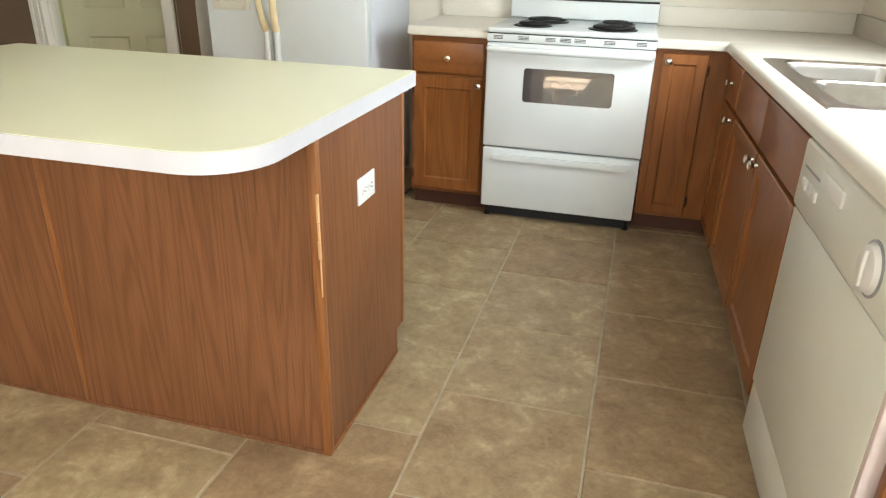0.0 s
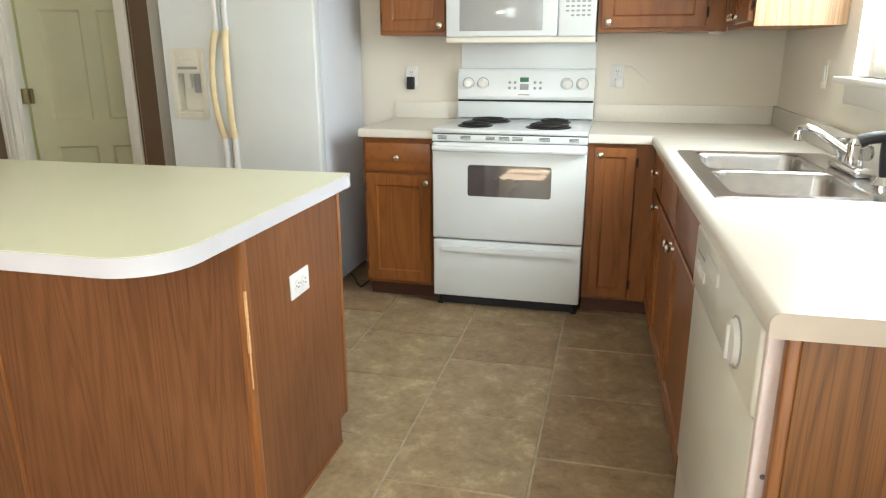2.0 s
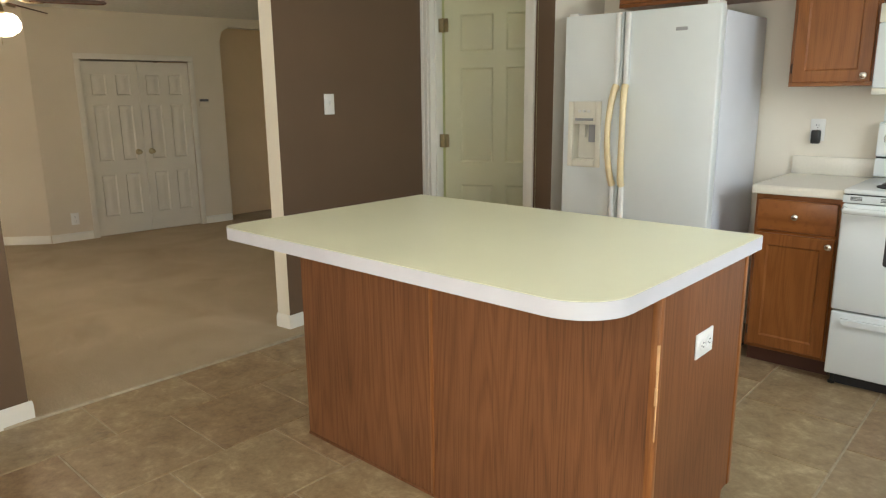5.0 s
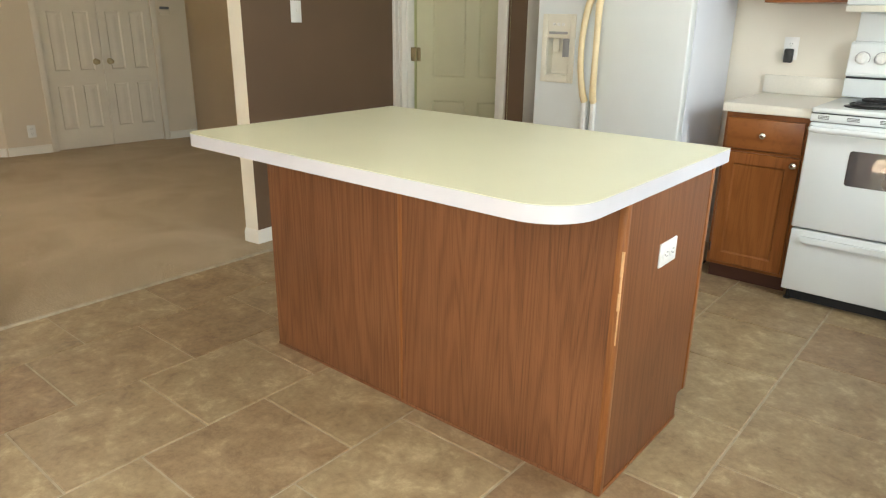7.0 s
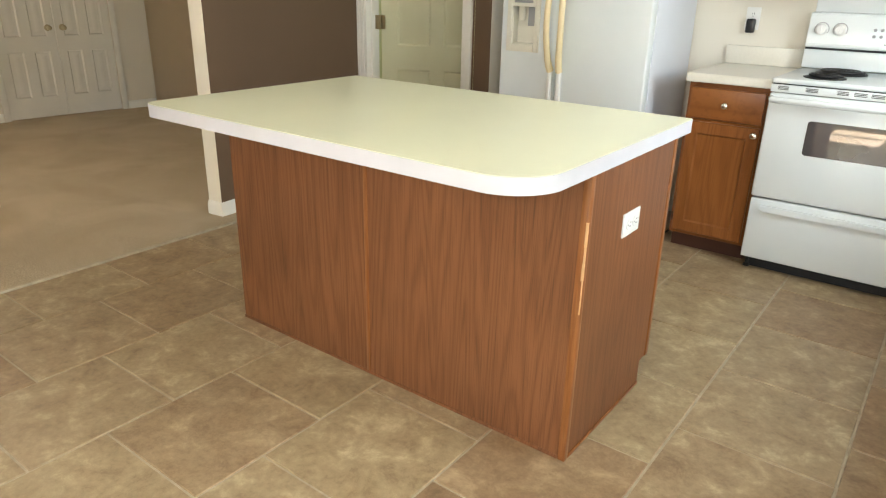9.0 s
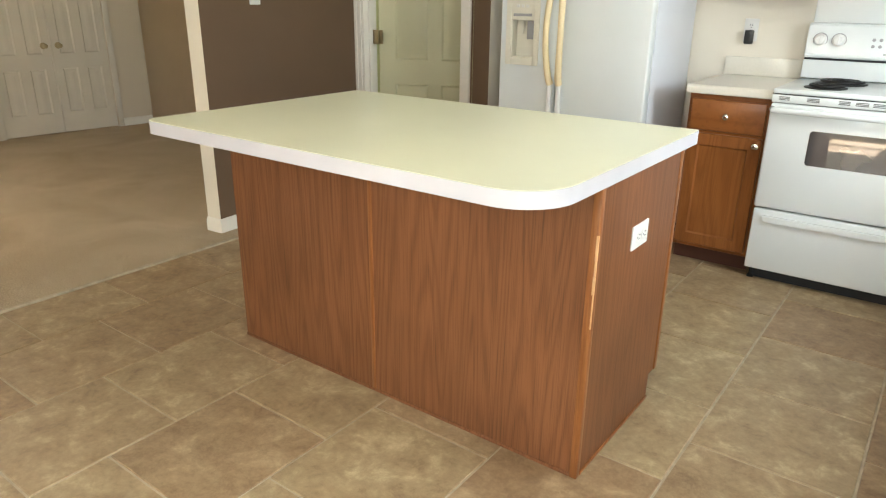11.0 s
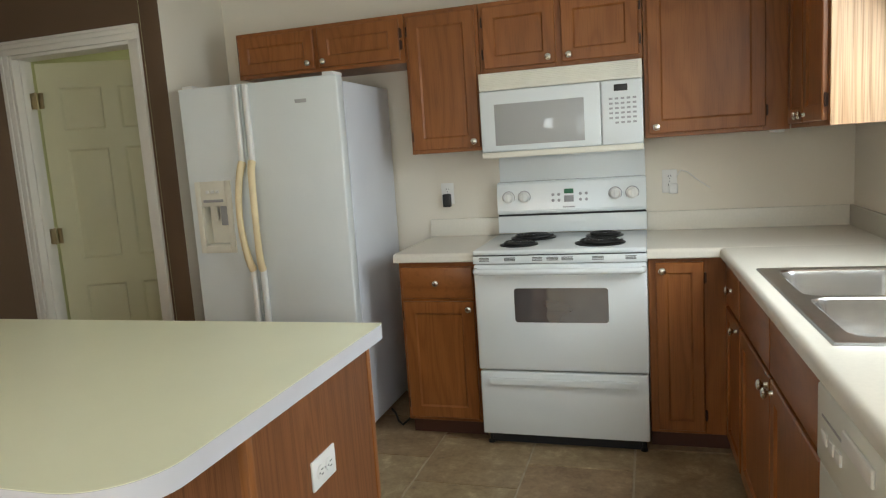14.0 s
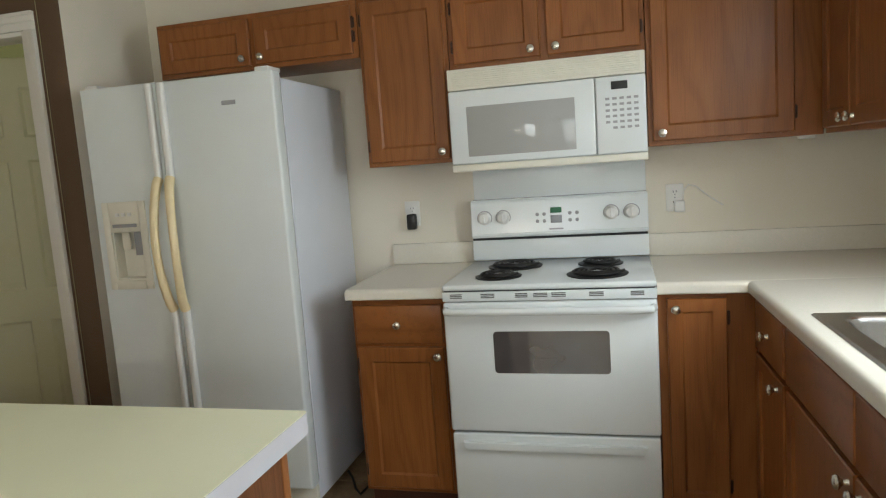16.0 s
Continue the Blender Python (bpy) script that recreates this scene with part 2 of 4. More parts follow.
def tube(bm, pts, r, seg=10, radii=None):
    pts = [Vector(p) for p in pts]
    rings = []
    side = None
    for i, p in enumerate(pts):
        d = (pts[min(i + 1, len(pts) - 1)] - pts[max(i - 1, 0)]).normalized()
        if side is None:
            side = d.orthogonal().normalized()
        side = (side - d * side.dot(d)).normalized()
        up = d.cross(side)
        rr = radii[i] if radii else r
        rings.append([bm.verts.new(p + rr * (math.cos(2 * math.pi * k / seg) * side + math.sin(2 * math.pi * k / seg) * up)) for k in range(seg)])
    for a, b in zip(rings, rings[1:]):
        for k in range(seg):
            bm.faces.new((a[k], a[(k + 1) % seg], b[(k + 1) % seg], b[k]))
    bm.faces.new(rings[0])
    bm.faces.new(rings[-1])
    bmesh.ops.recalc_face_normals(bm, faces=bm.faces)
    return bm


def slab(bm, outline, y0, y1):
    """A closed outline of (x, z) pairs given depth from y0 to y1."""
    f = bm.faces.new([bm.verts.new((x, y0, z)) for x, z in outline])
    r = bmesh.ops.extrude_face_region(bm, geom=[f])
    bmesh.ops.translate(bm, verts=[v for v in r["geom"] if isinstance(v, bmesh.types.BMVert)], vec=(0, y1 - y0, 0))
    bmesh.ops.recalc_face_normals(bm, faces=bm.faces)
    return bm


def mesh_of(name, bm, mat, smooth=30):
    me = bpy.data.meshes.new(name)
    bm.to_mesh(me)
    bm.free()
    for m in (mat if isinstance(mat, (list, tuple)) else [mat]):
        me.materials.append(m)
    if smooth:
        for p in me.polygons:
            p.use_smooth = True
        me.set_sharp_from_angle(angle=radians(smooth))
    return me


def part(name, bm, mat, parent, label=""):
    ob = new(name, mesh_of(name, bm, mat))
    ob.parent = parent
    return tagged(ob, label)


def thing(name, m, label, category, group=""):
    ob = new(name)
    ob.empty_display_size = 0.1
    ob.matrix_world = m
    group = group or {"base_cabinet": "base cabinets", "wall_cabinet": "wall cabinets", "outlet": "wall outlets", "light_switch": "light switches", "worktop": "worktops"}.get(name, "")
    return tagged(ob, label, category, group)


def structure(name, bm, mat, label, m=None, category=""):
    ob = new(name, mesh_of(name, bm, mat))
    if m is not None:
        ob.matrix_world = m
    return tagged(ob, label, category or name.split("_")[0], "", "structure")


def paint_faces(bm, test, index=1):
    bm.normal_update()
    for f in bm.faces:
        if test(f.normal, f.calc_center_median()):
            f.material_index = index


# ---- structure ----
H = 2.45
YS = -5.9
XE = 1.70

# floors
bm = B(-2.425, XE, YS, 0, -0.06, -0.004)
floor = structure("floor", bm, GROUT, "brown mottled ceramic tile floor with sandy grout")
bm = bmesh.new()
bmesh.ops.create_grid(bm, x_segments=60, y_segments=60, size=0.5)
for v in bm.verts:
    x, y = v.co.x, v.co.y
    v.co = Vector((-8.4 + (x + 0.5) * 5.975, YS + (y + 0.5) * 8.1, 0.006 + 0.004 * noise.noise((x * 40, y * 40, 0))))
structure("floor_carpet", bm, CARPET, "beige cut-pile carpet with soft footprints", None, "carpet")
structure("carpet_edge", B(-2.433, -2.415, -3.40, -1.80, -0.003, 0.010, 0.003), GROUT, "worn seam between carpet and tile", None, "trim")
structure("floor_pantry", B(-2.9, -1.62, -0.44, 1.3, -0.06, -0.002), GROUT, "plain pantry floor", None, "floor")

# ceilings
structure("ceiling", B(-2.95, XE + 0.12, YS - 0.12, 1.42, H, H + 0.1), CEIL, "white textured kitchen ceiling")
bm = bmesh.new()
slab(bm, [(-2.78, 2.45), (-8.5, 2.02), (-8.5, 2.12), (-2.78, 2.55)], YS - 0.1, 2.3)
structure("ceiling_living", bm, CEIL, "gently sloping textured living room ceiling", None, "ceiling")

# back wall, east wall with its window and patio door, south wall
structure("wall_north", B(-1.60, XE, 0, 0.12, 0, H), WALL_WHITE, "white painted kitchen wall")
bm = bmesh.new()
WY0, WY1, WZ0, WZ1 = -2.10, -1.14, 1.20, 2.08
PY0, PY1, PZ1 = -5.6, -3.9, 2.05
box(bm, XE, XE + 0.13, WY1, 0.12, 0, H)
box(bm, XE, XE + 0.13, WY0, WY1, 0, WZ0)
box(bm, XE, XE + 0.13, WY0, WY1, WZ1, H)
box(bm, XE, XE + 0.13, PY1, WY0, 0, H)
box(bm, XE, XE + 0.13, PY0, PY1, PZ1, H)
box(bm, XE, XE + 0.13, YS - 0.12, PY0, 0, H)
structure("wall_east", bm, WALL_WHITE, "white painted wall with the sink window")
bm = bmesh.new()
SX0, SX1, SZ0, SZ1 = -0.25, 0.30, 0.95, 2.05
box(bm, SX1, XE, YS - 0.12, YS, 0, H)
box(bm, -2.95, SX0, YS - 0.12, YS, 0, H)
box(bm, SX0, SX1, YS - 0.12, YS, 0, SZ0)
box(bm, SX0, SX1, YS - 0.12, YS, SZ1, H)
structure("wall_south", bm, WALL_WHITE, "plain white wall behind the dining space")

# fridge alcove return wall, door wall
DWY = -0.565
bm = B(-1.72, -1.60, DWY, 0.12, 0, H, 0.004)
paint_faces(bm, lambda nn, c: nn.y < -0.9)
structure("wall_return", bm, [WALL_WHITE, WALL_BROWN], "white return wall beside the refrigerator")
DX0, DX1, DZ = -2.622, -1.790, 2.065
bm = bmesh.new()
box(bm, DX1, -1.72, DWY, DWY + 0.12, 0, H)
box(bm, -2.95, DX0, DWY, DWY + 0.12, 0, H)
box(bm, DX0, DX1, DWY, DWY + 0.12, DZ, H)
paint_faces(bm, lambda nn, c: nn.y < -0.9)
structure("wall_door", bm, [WALL_PANTRY, WALL_BROWN], "brown painted wall round the pantry door")

# pantry shell
bm = bmesh.new()
box(bm, -3.02, -2.90, DWY + 0.12, 1.42, 0, H)
box(bm, -1.72, -1.60, 0.12, 1.42, 0, H)
# north wall is split round an opening for the added window
box(bm, -2.90, -2.70, 1.30, 1.42, 0, H)
box(bm, -2.00, -1.72, 1.30, 1.42, 0, H)
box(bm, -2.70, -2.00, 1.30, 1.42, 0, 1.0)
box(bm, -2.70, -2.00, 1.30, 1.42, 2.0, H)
structure("wall_pantry", bm, WALL_PANTRY, "pale green pantry walls")

# arched wall between kitchen and living room; its own frame runs along the wall
AW = pose(-2.44, -3.29, 0, 0, 0, 95.0)
L1, LEND, AZ, AR = 1.445, 2.86, 2.33, 0.45
LS = 0.0
arc = []
for i in range(13):
    a = math.pi - i * math.pi / 24
    arc.append((LS + AR + AR * math.cos(a), AZ - AR + AR * math.sin(a)))
arc2 = [(L1 + LS - x, z) for x, z in reversed(arc)]
outline = [(-2.65, 0), (LS, 0), *arc, *arc2, (L1, 0), (LEND, 0), (LEND, H), (-2.65, H)]
bm = bmesh.new()
slab(bm, outline, 0.0, 0.108)
paint_faces(bm, lambda nn, c: nn.y < -0.9)
structure("wall_arch", bm, [WALL_WHITE, WALL_BROWN], "brown wall with a white-edged arched opening", AW)


def baseboard(name, m, x0, x1, label="white painted baseboard", h=0.085):
    bm = bmesh.new()
    outline = [(0, 0), (-0.014, 0), (-0.014, h - 0.022), (-0.010, h - 0.010), (-0.004, h), (0, h)]
    f = bm.faces.new([bm.verts.new((x0, y, z)) for y, z in outline])
    r = bmesh.ops.extrude_face_region(bm, geom=[f])
    bmesh.ops.translate(bm, verts=[v for v in r["geom"] if isinstance(v, bmesh.types.BMVert)], vec=(x1 - x0, 0, 0))
    bmesh.ops.recalc_face_normals(bm, faces=bm.faces)
    return structure(name, bm, TRIM_WHITE, label, m, "baseboard")


baseboard("baseboard", AW, -2.5, LS + 0.014)
baseboard("baseboard", AW, L1 - 0.014, 2.70)
baseboard("baseboard", AW @ pose(L1, 0, 0, 0, 0, -90), -0.108, 0.0)
baseboard("baseboard", AW @ pose(LS, 0, 0, 0, 0, 90), 0.0, 0.108)
baseboard("baseboard", pose(0, DWY, 0), -1.77, -1.60)

# living room walls
K0, K1, K2 = Vector((-6.38, -1.87, 0)), Vector((-6.18, 0.16, 0)), Vector((-8.0, -3.75, 0))


def wall_frame(a, b):
    d = b - a
    return pose(a.x, a.y, 0, 0, 0, math.degrees(math.atan2(d.y, d.x))), d.length


WA, WAL = wall_frame(K0, K1)
GX0, GX1, GZ = 0.43, 1.47, 1.73
bm = bmesh.new()
box(bm, 0, GX0, 0, 0.12, 0, 2.5)
box(bm, GX1, 1.84, 0, 0.12, 0, 2.5)
box(bm, GX0, GX1, 0, 0.12, GZ, 2.5)
hall = [(1.84, 1.95), (1.87, 2.05), (1.95, 2.10), (2.6, 2.10), (2.75, 2.05), (2.8, 1.9), (2.8, 0), (4.2, 0), (4.2, 2.5), (1.84, 2.5)]
slab(bm, hall, 0, 0.12)
structure("wall_living_west", bm, WALL_LIVING, "cream living room wall with double doors", WA)
WB, WBL = wall_frame(K2, K0)
structure("wall_living_angle", B(0, WBL, 0, 0.12, 0, 2.5), WALL_LIVING, "cream angled living room wall", WB)
baseboard("baseboard", WB, 0, WBL - 0.01)
baseboard("baseboard", WA, 0.0, GX0 - 0.06)
baseboard("baseboard", WA, GX1 + 0.06, 1.83)
structure("wall_hall", B(-6.62, -6.50, -0.6, 2.2, 0, 2.5), WALL_TAN, "tan hallway wall")
structure("wall_living_north", B(-8.1, -2.95, 2.2, 2.3, 0, 2.5), WALL_LIVING, "cream living room end wall")
bm = bmesh.new()
LX0, LX1, LZ0, LZ1 = -5.9, -4.1, 0.8, 2.0
box(bm, -8.4, LX0, YS - 0.12, YS, 0, 2.5)
box(bm, LX1, -2.95, YS - 0.12, YS, 0, 2.5)
box(bm, LX0, LX1, YS - 0.12, YS, 0, LZ0)
box(bm, LX0, LX1, YS - 0.12, YS, LZ1, 2.5)
structure("wall_living_south", bm, WALL_LIVING, "cream living room wall with a window")
structure("wall_living_far", B(-8.5, -8.4, YS - 0.12, 2.3, 0, 2.5), WALL_LIVING, "cream living room side wall")

# ground outside
bm = bmesh.new()
bmesh.ops.create_grid(bm, x_segments=2, y_segments=2, size=400)
for v in bm.verts:
    v.co.z = -0.15
structure("ground", bm, GROUND, "dry lawn outside the house")


def window_unit(name, m, w, h, label, sill=True, rail=True):
    """A white double-hung window in an opening w by h; local y runs outward."""
    ob = tagged(new(name), label, "window", "", "structure")
    ob.matrix_world = m
    bm = bmesh.new()
    for x0, x1, z0, z1 in ((0, 0.04, 0, h), (w - 0.04, w, 0, h), (0.04, w - 0.04, 0, 0.05), (0.04, w - 0.04, h - 0.04, h)):
        box(bm, x0, x1, 0.05, 0.11, z0, z1, 0.004)
    if rail:
        box(bm, 0.04, w - 0.04, 0.055, 0.10, h / 2 - 0.02, h / 2 + 0.02, 0.004)
    part("window_frame", bm, TRIM_WHITE, ob)
    for i, (z0, z1) in enumerate(((0.05, h / 2 - 0.02), (h / 2 + 0.02, h - 0.04)) if rail else ((0.05, h - 0.04),)):
        g = part("pane", B(0.04, w - 0.04, 0.078, 0.082, z0, z1), GLASS, ob)
        g.visible_shadow = False
    if sill:
        part("window_sill", B(-0.06, w + 0.06, -0.05, 0.05, -0.022, 0.0, 0.006), TRIM_WHITE, ob)
        part("apron", B(-0.02, w + 0.02, -0.016, 0.0, -0.095, -0.022, 0.004), TRIM_WHITE, ob)
    return ob


window_unit("window_1", pose(XE, WY1, WZ0, 0, 0, -90), WY1 - WY0, WZ1 - WZ0, "white double-hung window over the sink")
window_unit("window_2", pose(SX1, YS, SZ0, 0, 0, 180), SX1 - SX0, SZ1 - SZ0, "white dining room window")
window_unit("window_3", pose(XE, PY1, 0.0, 0, 0, -90), PY1 - PY0, PZ1, "white sliding patio door", False, False)
window_unit("window_4", pose(LX1, YS, LZ0, 0, 0, 180), LX1 - LX0, LZ1 - LZ0, "white living room window")


# unseen window, added to go with the extra pantry lamp
window_unit("window_5", pose(-2.70, 1.30, 1.0), 0.70, 1.0, "small white pantry window, unseen, added to light the pantry")

# ---- doors ----
def panel_door(bm, w, h, t, cols, rows, depth=0.011):
    """A moulded panel door standing on its hinge edge at x = 0, faces at y = 0 and y = t; panels sunk on both faces."""
    xs, zs = [0.0], [0.0]
    for a, b in cols:
        xs += [a, b]
    for a, b in rows:
        zs += [a, b]
    xs.append(w)
    zs.append(h)
    for side, sgn in ((0.0, 1), (t, -1)):
        for i in range(len(xs) - 1):
            for j in range(len(zs) - 1):
                x0, x1, z0, z1 = xs[i], xs[i + 1], zs[j], zs[j + 1]
                if i % 2 and j % 2:
                    rings = []
                    for inset, d in ((0, 0), (0.012, depth), (0.026, depth), (0.050, 0.001)):
                        rings.append([bm.verts.new((x, side + sgn * d, z)) for x, z in ((x0 + inset, z0 + inset), (x1 - inset, z0 + inset), (x1 - inset, z1 - inset), (x0 + inset, z1 - inset))])
                    for a, b in zip(rings, rings[1:]):
                        for k in range(4):
                            bm.faces.new((a[k], a[(k + 1) % 4], b[(k + 1) % 4], b[k]))
                    bm.faces.new(rings[-1])
                else:
                    bm.faces.new([bm.verts.new((x, side, z)) for x, z in ((x0, z0), (x1, z0), (x1, z1), (x0, z1))])
    for (xa, za), (xb, zb) in (((0, 0), (w, 0)), ((w, 0), (w, h)), ((w, h), (0, h)), ((0, h), (0, 0))):
        bm.faces.new([bm.verts.new(p) for p in ((xa, 0, za), (xb, 0, zb), (xb, t, zb), (xa, t, za))])
    bmesh.ops.remove_doubles(bm, verts=bm.verts, dist=0.0003)
    bmesh.ops.recalc_face_normals(bm, faces=bm.faces)
    return bm


def six_panel(w, h):
    c = ((0.11 * w / 0.76, w / 2 - 0.045), (w / 2 + 0.045, w - 0.11 * w / 0.76))
    r = ((0.11 * h, 0.355 * h), (0.435 * h, 0.755 * h), (0.81 * h, 0.93 * h))
    return panel_door(bmesh.new(), w, h, 0.035, c, r)


def round_knob(bm, x, y, z, out=-1, r=0.026):
    return lathe(bm, [(0.030, 0), (0.030, out * 0.006), (0.011, out * 0.010), (0.011, out * 0.030), (r * 0.8, out * 0.036), (r, out * 0.048), (r * 0.9, out * 0.060), (r * 0.4, out * 0.066)], (x, y, z), "y", 18)


DW_ = 0.78
door = tagged(new("door_1"), "cream six-panel pantry door standing ajar, dim yellow-green light in its colour", "door", "", "structure")
door.matrix_world = pose(DX0 + 0.044, DWY + 0.122, 0.012, 0, 0, 25)
part("leaf", six_panel(DW_, 2.02), DOOR_PAINT, door)
part("door_handle", round_knob(bmesh.new(), 0.70, 0, 0.945), BRASS, door, "brass round door knob")
casing = tagged(new("door_casing"), "white moulded casing round the pantry door", "trim", "", "structure")


def casing_piece(bm, x0, x1, z0, z1, vertical):
    w = 0.072
    for a, b, d in ((0, 0.45, 0.012), (0.45, 0.8, 0.017), (0.8, 1.0, 0.022)):
        if vertical:
            s0, s1 = (x0 + (x1 - x0) * a, x0 + (x1 - x0) * b)
            box(bm, min(s0, s1), max(s0, s1), DWY - d, DWY - 0.0005, z0, z1, 0.003)
        else:
            box(bm, x0, x1, DWY - d, DWY - 0.0005, z0 + (z1 - z0) * a, z0 + (z1 - z0) * b, 0.003)


bm = bmesh.new()
casing_piece(bm, DX0, DX0 - 0.075, 0, DZ, True)
part("jamb_casing", bm, TRIM_WHITE, casing)
bm = bmesh.new()
casing_piece(bm, DX1, DX1 + 0.058, 0, DZ, True)
part("jamb_casing", bm, TRIM_WHITE, casing)
bm = bmesh.new()
casing_piece(bm, DX0 - 0.075, DX1 + 0.058, DZ, DZ + 0.075, False)
part("head_casing", bm, TRIM_WHITE, casing)
bm = bmesh.new()
box(bm, DX0 + 0.001, DX0 + 0.02, DWY - 0.004, DWY + 0.124, 0, DZ - 0.001, 0.002)
box(bm, DX0 + 0.02, DX0 + 0.032, DWY + 0.04, DWY + 0.075, 0, DZ - 0.02, 0.002)
part("door_jamb", bm, TRIM_WHITE, casing)
bm = bmesh.new()
box(bm, DX1 - 0.02, DX1 - 0.001, DWY - 0.004, DWY + 0.124, 0, DZ - 0.001, 0.002)
box(bm, DX1 - 0.032, DX1 - 0.02, DWY + 0.04, DWY + 0.075, 0, DZ - 0.02, 0.002)
part("door_jamb", bm, TRIM_WHITE, casing)
part("door_jamb", B(DX0 + 0.02, DX1 - 0.02, DWY - 0.004, DWY + 0.124, DZ - 0.02, DZ - 0.001, 0.002), TRIM_WHITE, casing)
for z in (0.25, 1.04, 1.82):
    bm = bmesh.new()
    box(bm, DX0 + 0.022, DX0 + 0.058, DWY + 0.080, DWY + 0.084, z - 0.045, z + 0.045, 0.001)
    box(bm, DX0 + 0.062, DX0 + 0.098, DWY + 0.098, DWY + 0.102, z - 0.045, z + 0.045, 0.001)
    tube(bm, [(DX0 + 0.060, DWY + 0.088, z - 0.048), (DX0 + 0.060, DWY + 0.088, z + 0.048)], 0.007, 8)
    part("hinge", bm, BRASS, casing, "tarnished brass hinge")

closet = tagged(new("door_2"), "white six-panel double closet doors, closed", "door", "", "structure")
closet.matrix_world = WA
wdl = (GX1 - GX0) / 2 - 0.006
for k in range(2):
    bm = six_panel(wdl, GZ - 0.03)
    bmesh.ops.translate(bm, verts=bm.verts, vec=(GX0 + 0.004 + k * (wdl + 0.004), 0.006, 0.014))
    leaf = part("leaf", bm, DOOR_WHITE, closet)
    part("door_handle", round_knob(bmesh.new(), (GX0 + GX1) / 2 + (-0.065, 0.065)[k], 0.006, 0.83, -1, 0.024), BRASS, leaf, "brass knob")
bm = bmesh.new()
box(bm, GX0 - 0.055, GX0, -0.014, 0.0, 0, GZ, 0.003)
box(bm, GX1, GX1 + 0.055, -0.014, 0.0, 0, GZ, 0.003)
box(bm, GX0 - 0.055, GX1 + 0.055, -0.014, 0.0, GZ, GZ + 0.055, 0.003)
part("casing", bm, DOOR_WHITE, closet)


# ---- cabinets: each is built facing -y in its own frame ----
def knob(parent, x, y, z):
    bm = bmesh.new()
    lathe(bm, [(0.009, 0), (0.008, -0.004), (0.006, -0.010), (0.010, -0.015), (0.0155, -0.019), (0.0165, -0.023), (0.014, -0.028), (0.006, -0.031)], (x, y, z), "y", 16)
    return part("knob", bm, NICKEL, parent, "satin nickel knob")


def frame_door(parent, x0, x1, z0, z1, y, knob_at=None, hinge_side=None, name="door", stile=0.055):
    """A frame-and-flat-panel door with mitred moulding; front face at y, 19 mm thick."""
    bm = bmesh.new()
    rings = []
    for inset, d in ((0, 0.019), (0, 0.004), (0.004, 0), (stile, 0), (stile + 0.008, 0.008), (stile + 0.012, 0.008)):
        rings.append([bm.verts.new((x, y + d, z)) for x, z in ((x0 + inset, z0 + inset), (x1 - inset, z0 + inset), (x1 - inset, z1 - inset), (x0 + inset, z1 - inset))])
    for a, b in zip(rings, rings[1:]):
        for k in range(4):
            bm.faces.new((a[k], a[(k + 1) % 4], b[(k + 1) % 4], b[k]))
    bm.faces.new(rings[-1])
    bm.faces.new(list(reversed(rings[0])))
    bmesh.ops.recalc_face_normals(bm, faces=bm.faces)
    d = part(name, bm, OAK, parent)
    if knob_at:
        knob(d, knob_at[0], y, knob_at[1])
    if hinge_side:
        hx = x0 - 0.004 if hinge_side == "l" else x1 + 0.004
        for z in (z0 + 0.07, z1 - 0.07):
            bm = bmesh.new()
            tube(bm, [(hx, y + 0.012, z - 0.024), (hx, y + 0.012, z + 0.024)], 0.005, 8)
            box(bm, hx - 0.008, hx + 0.008, y + 0.0165, y + 0.0185, z - 0.02, z + 0.02)
            part("hinge", bm, HINGE_DARK, d)
    return d


def drawer_front(parent, x0, x1, z0, z1, y, with_knob=True):
    bm = B(x0, x1, y, y + 0.019, z0, z1, 0.005, 3)
    d = part("drawer", bm, OAK_FLAT, parent)
    if with_knob:
        knob(d, (x0 + x1) / 2, y, (z0 + z1) / 2)
    return d


def face_frame(parent, x0, x1, z0, z1, y, stiles, rails):
    """Oak face frame, front at y, 19 mm deep: stiles and rails given as (from, to)."""
    for a, b in stiles:
        part("stile", B(a, b, y, y + 0.019, z0, z1, 0.0015, 1), OAK, parent)
    xs = sorted(stiles)
    for (a0, a1), (b0, b1) in zip(xs, xs[1:]):
        for z in rails:
            part("rail", B(a1, b0, y, y + 0.019, z[0], z[1], 0.0015, 1), OAK_FLAT, parent)


def carcass(x0, x1, y0, y1, z0, z1):
    """An open-fronted box of boards."""
    bm = bmesh.new()
    box(bm, x0, x0 + 0.016, y0, y1, z0, z1)
    box(bm, x1 - 0.016, x1, y0, y1, z0, z1)
    box(bm, x0 + 0.016, x1 - 0.016, y0, y1, z0, z0 + 0.016)
    box(bm, x0 + 0.016, x1 - 0.016, y0, y1, z1 - 0.016, z1)
    box(bm, x0 + 0.016, x1 - 0.016, y1 - 0.006, y1, z0 + 0.016, z1 - 0.016)
    return bm


FY = -0.606
UB, UT, UY = 1.380, 2.072, -0.302

# base cabinet between refrigerator and stove
c = thing("base_cabinet", pose(-0.19, FY, 0), "stained oak base cabinet with one drawer beside the stove", "cabinet")
part("body", carcass(-0.188, 0.188, 0.02, 0.600, 0.085, 0.872), OAK, c)
face_frame(c, -0.19, 0.19, 0.085, 0.872, 0, [(-0.19, -0.158), (0.158, 0.19)], [(0.085, 0.115), (0.668, 0.692), (0.842, 0.872)])
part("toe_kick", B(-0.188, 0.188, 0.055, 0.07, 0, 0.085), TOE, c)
drawer_front(c, -0.174, 0.174, 0.696, 0.846, -0.0195)
frame_door(c, -0.174, 0.174, 0.105, 0.680, -0.0195, (0.152, 0.648), "l")

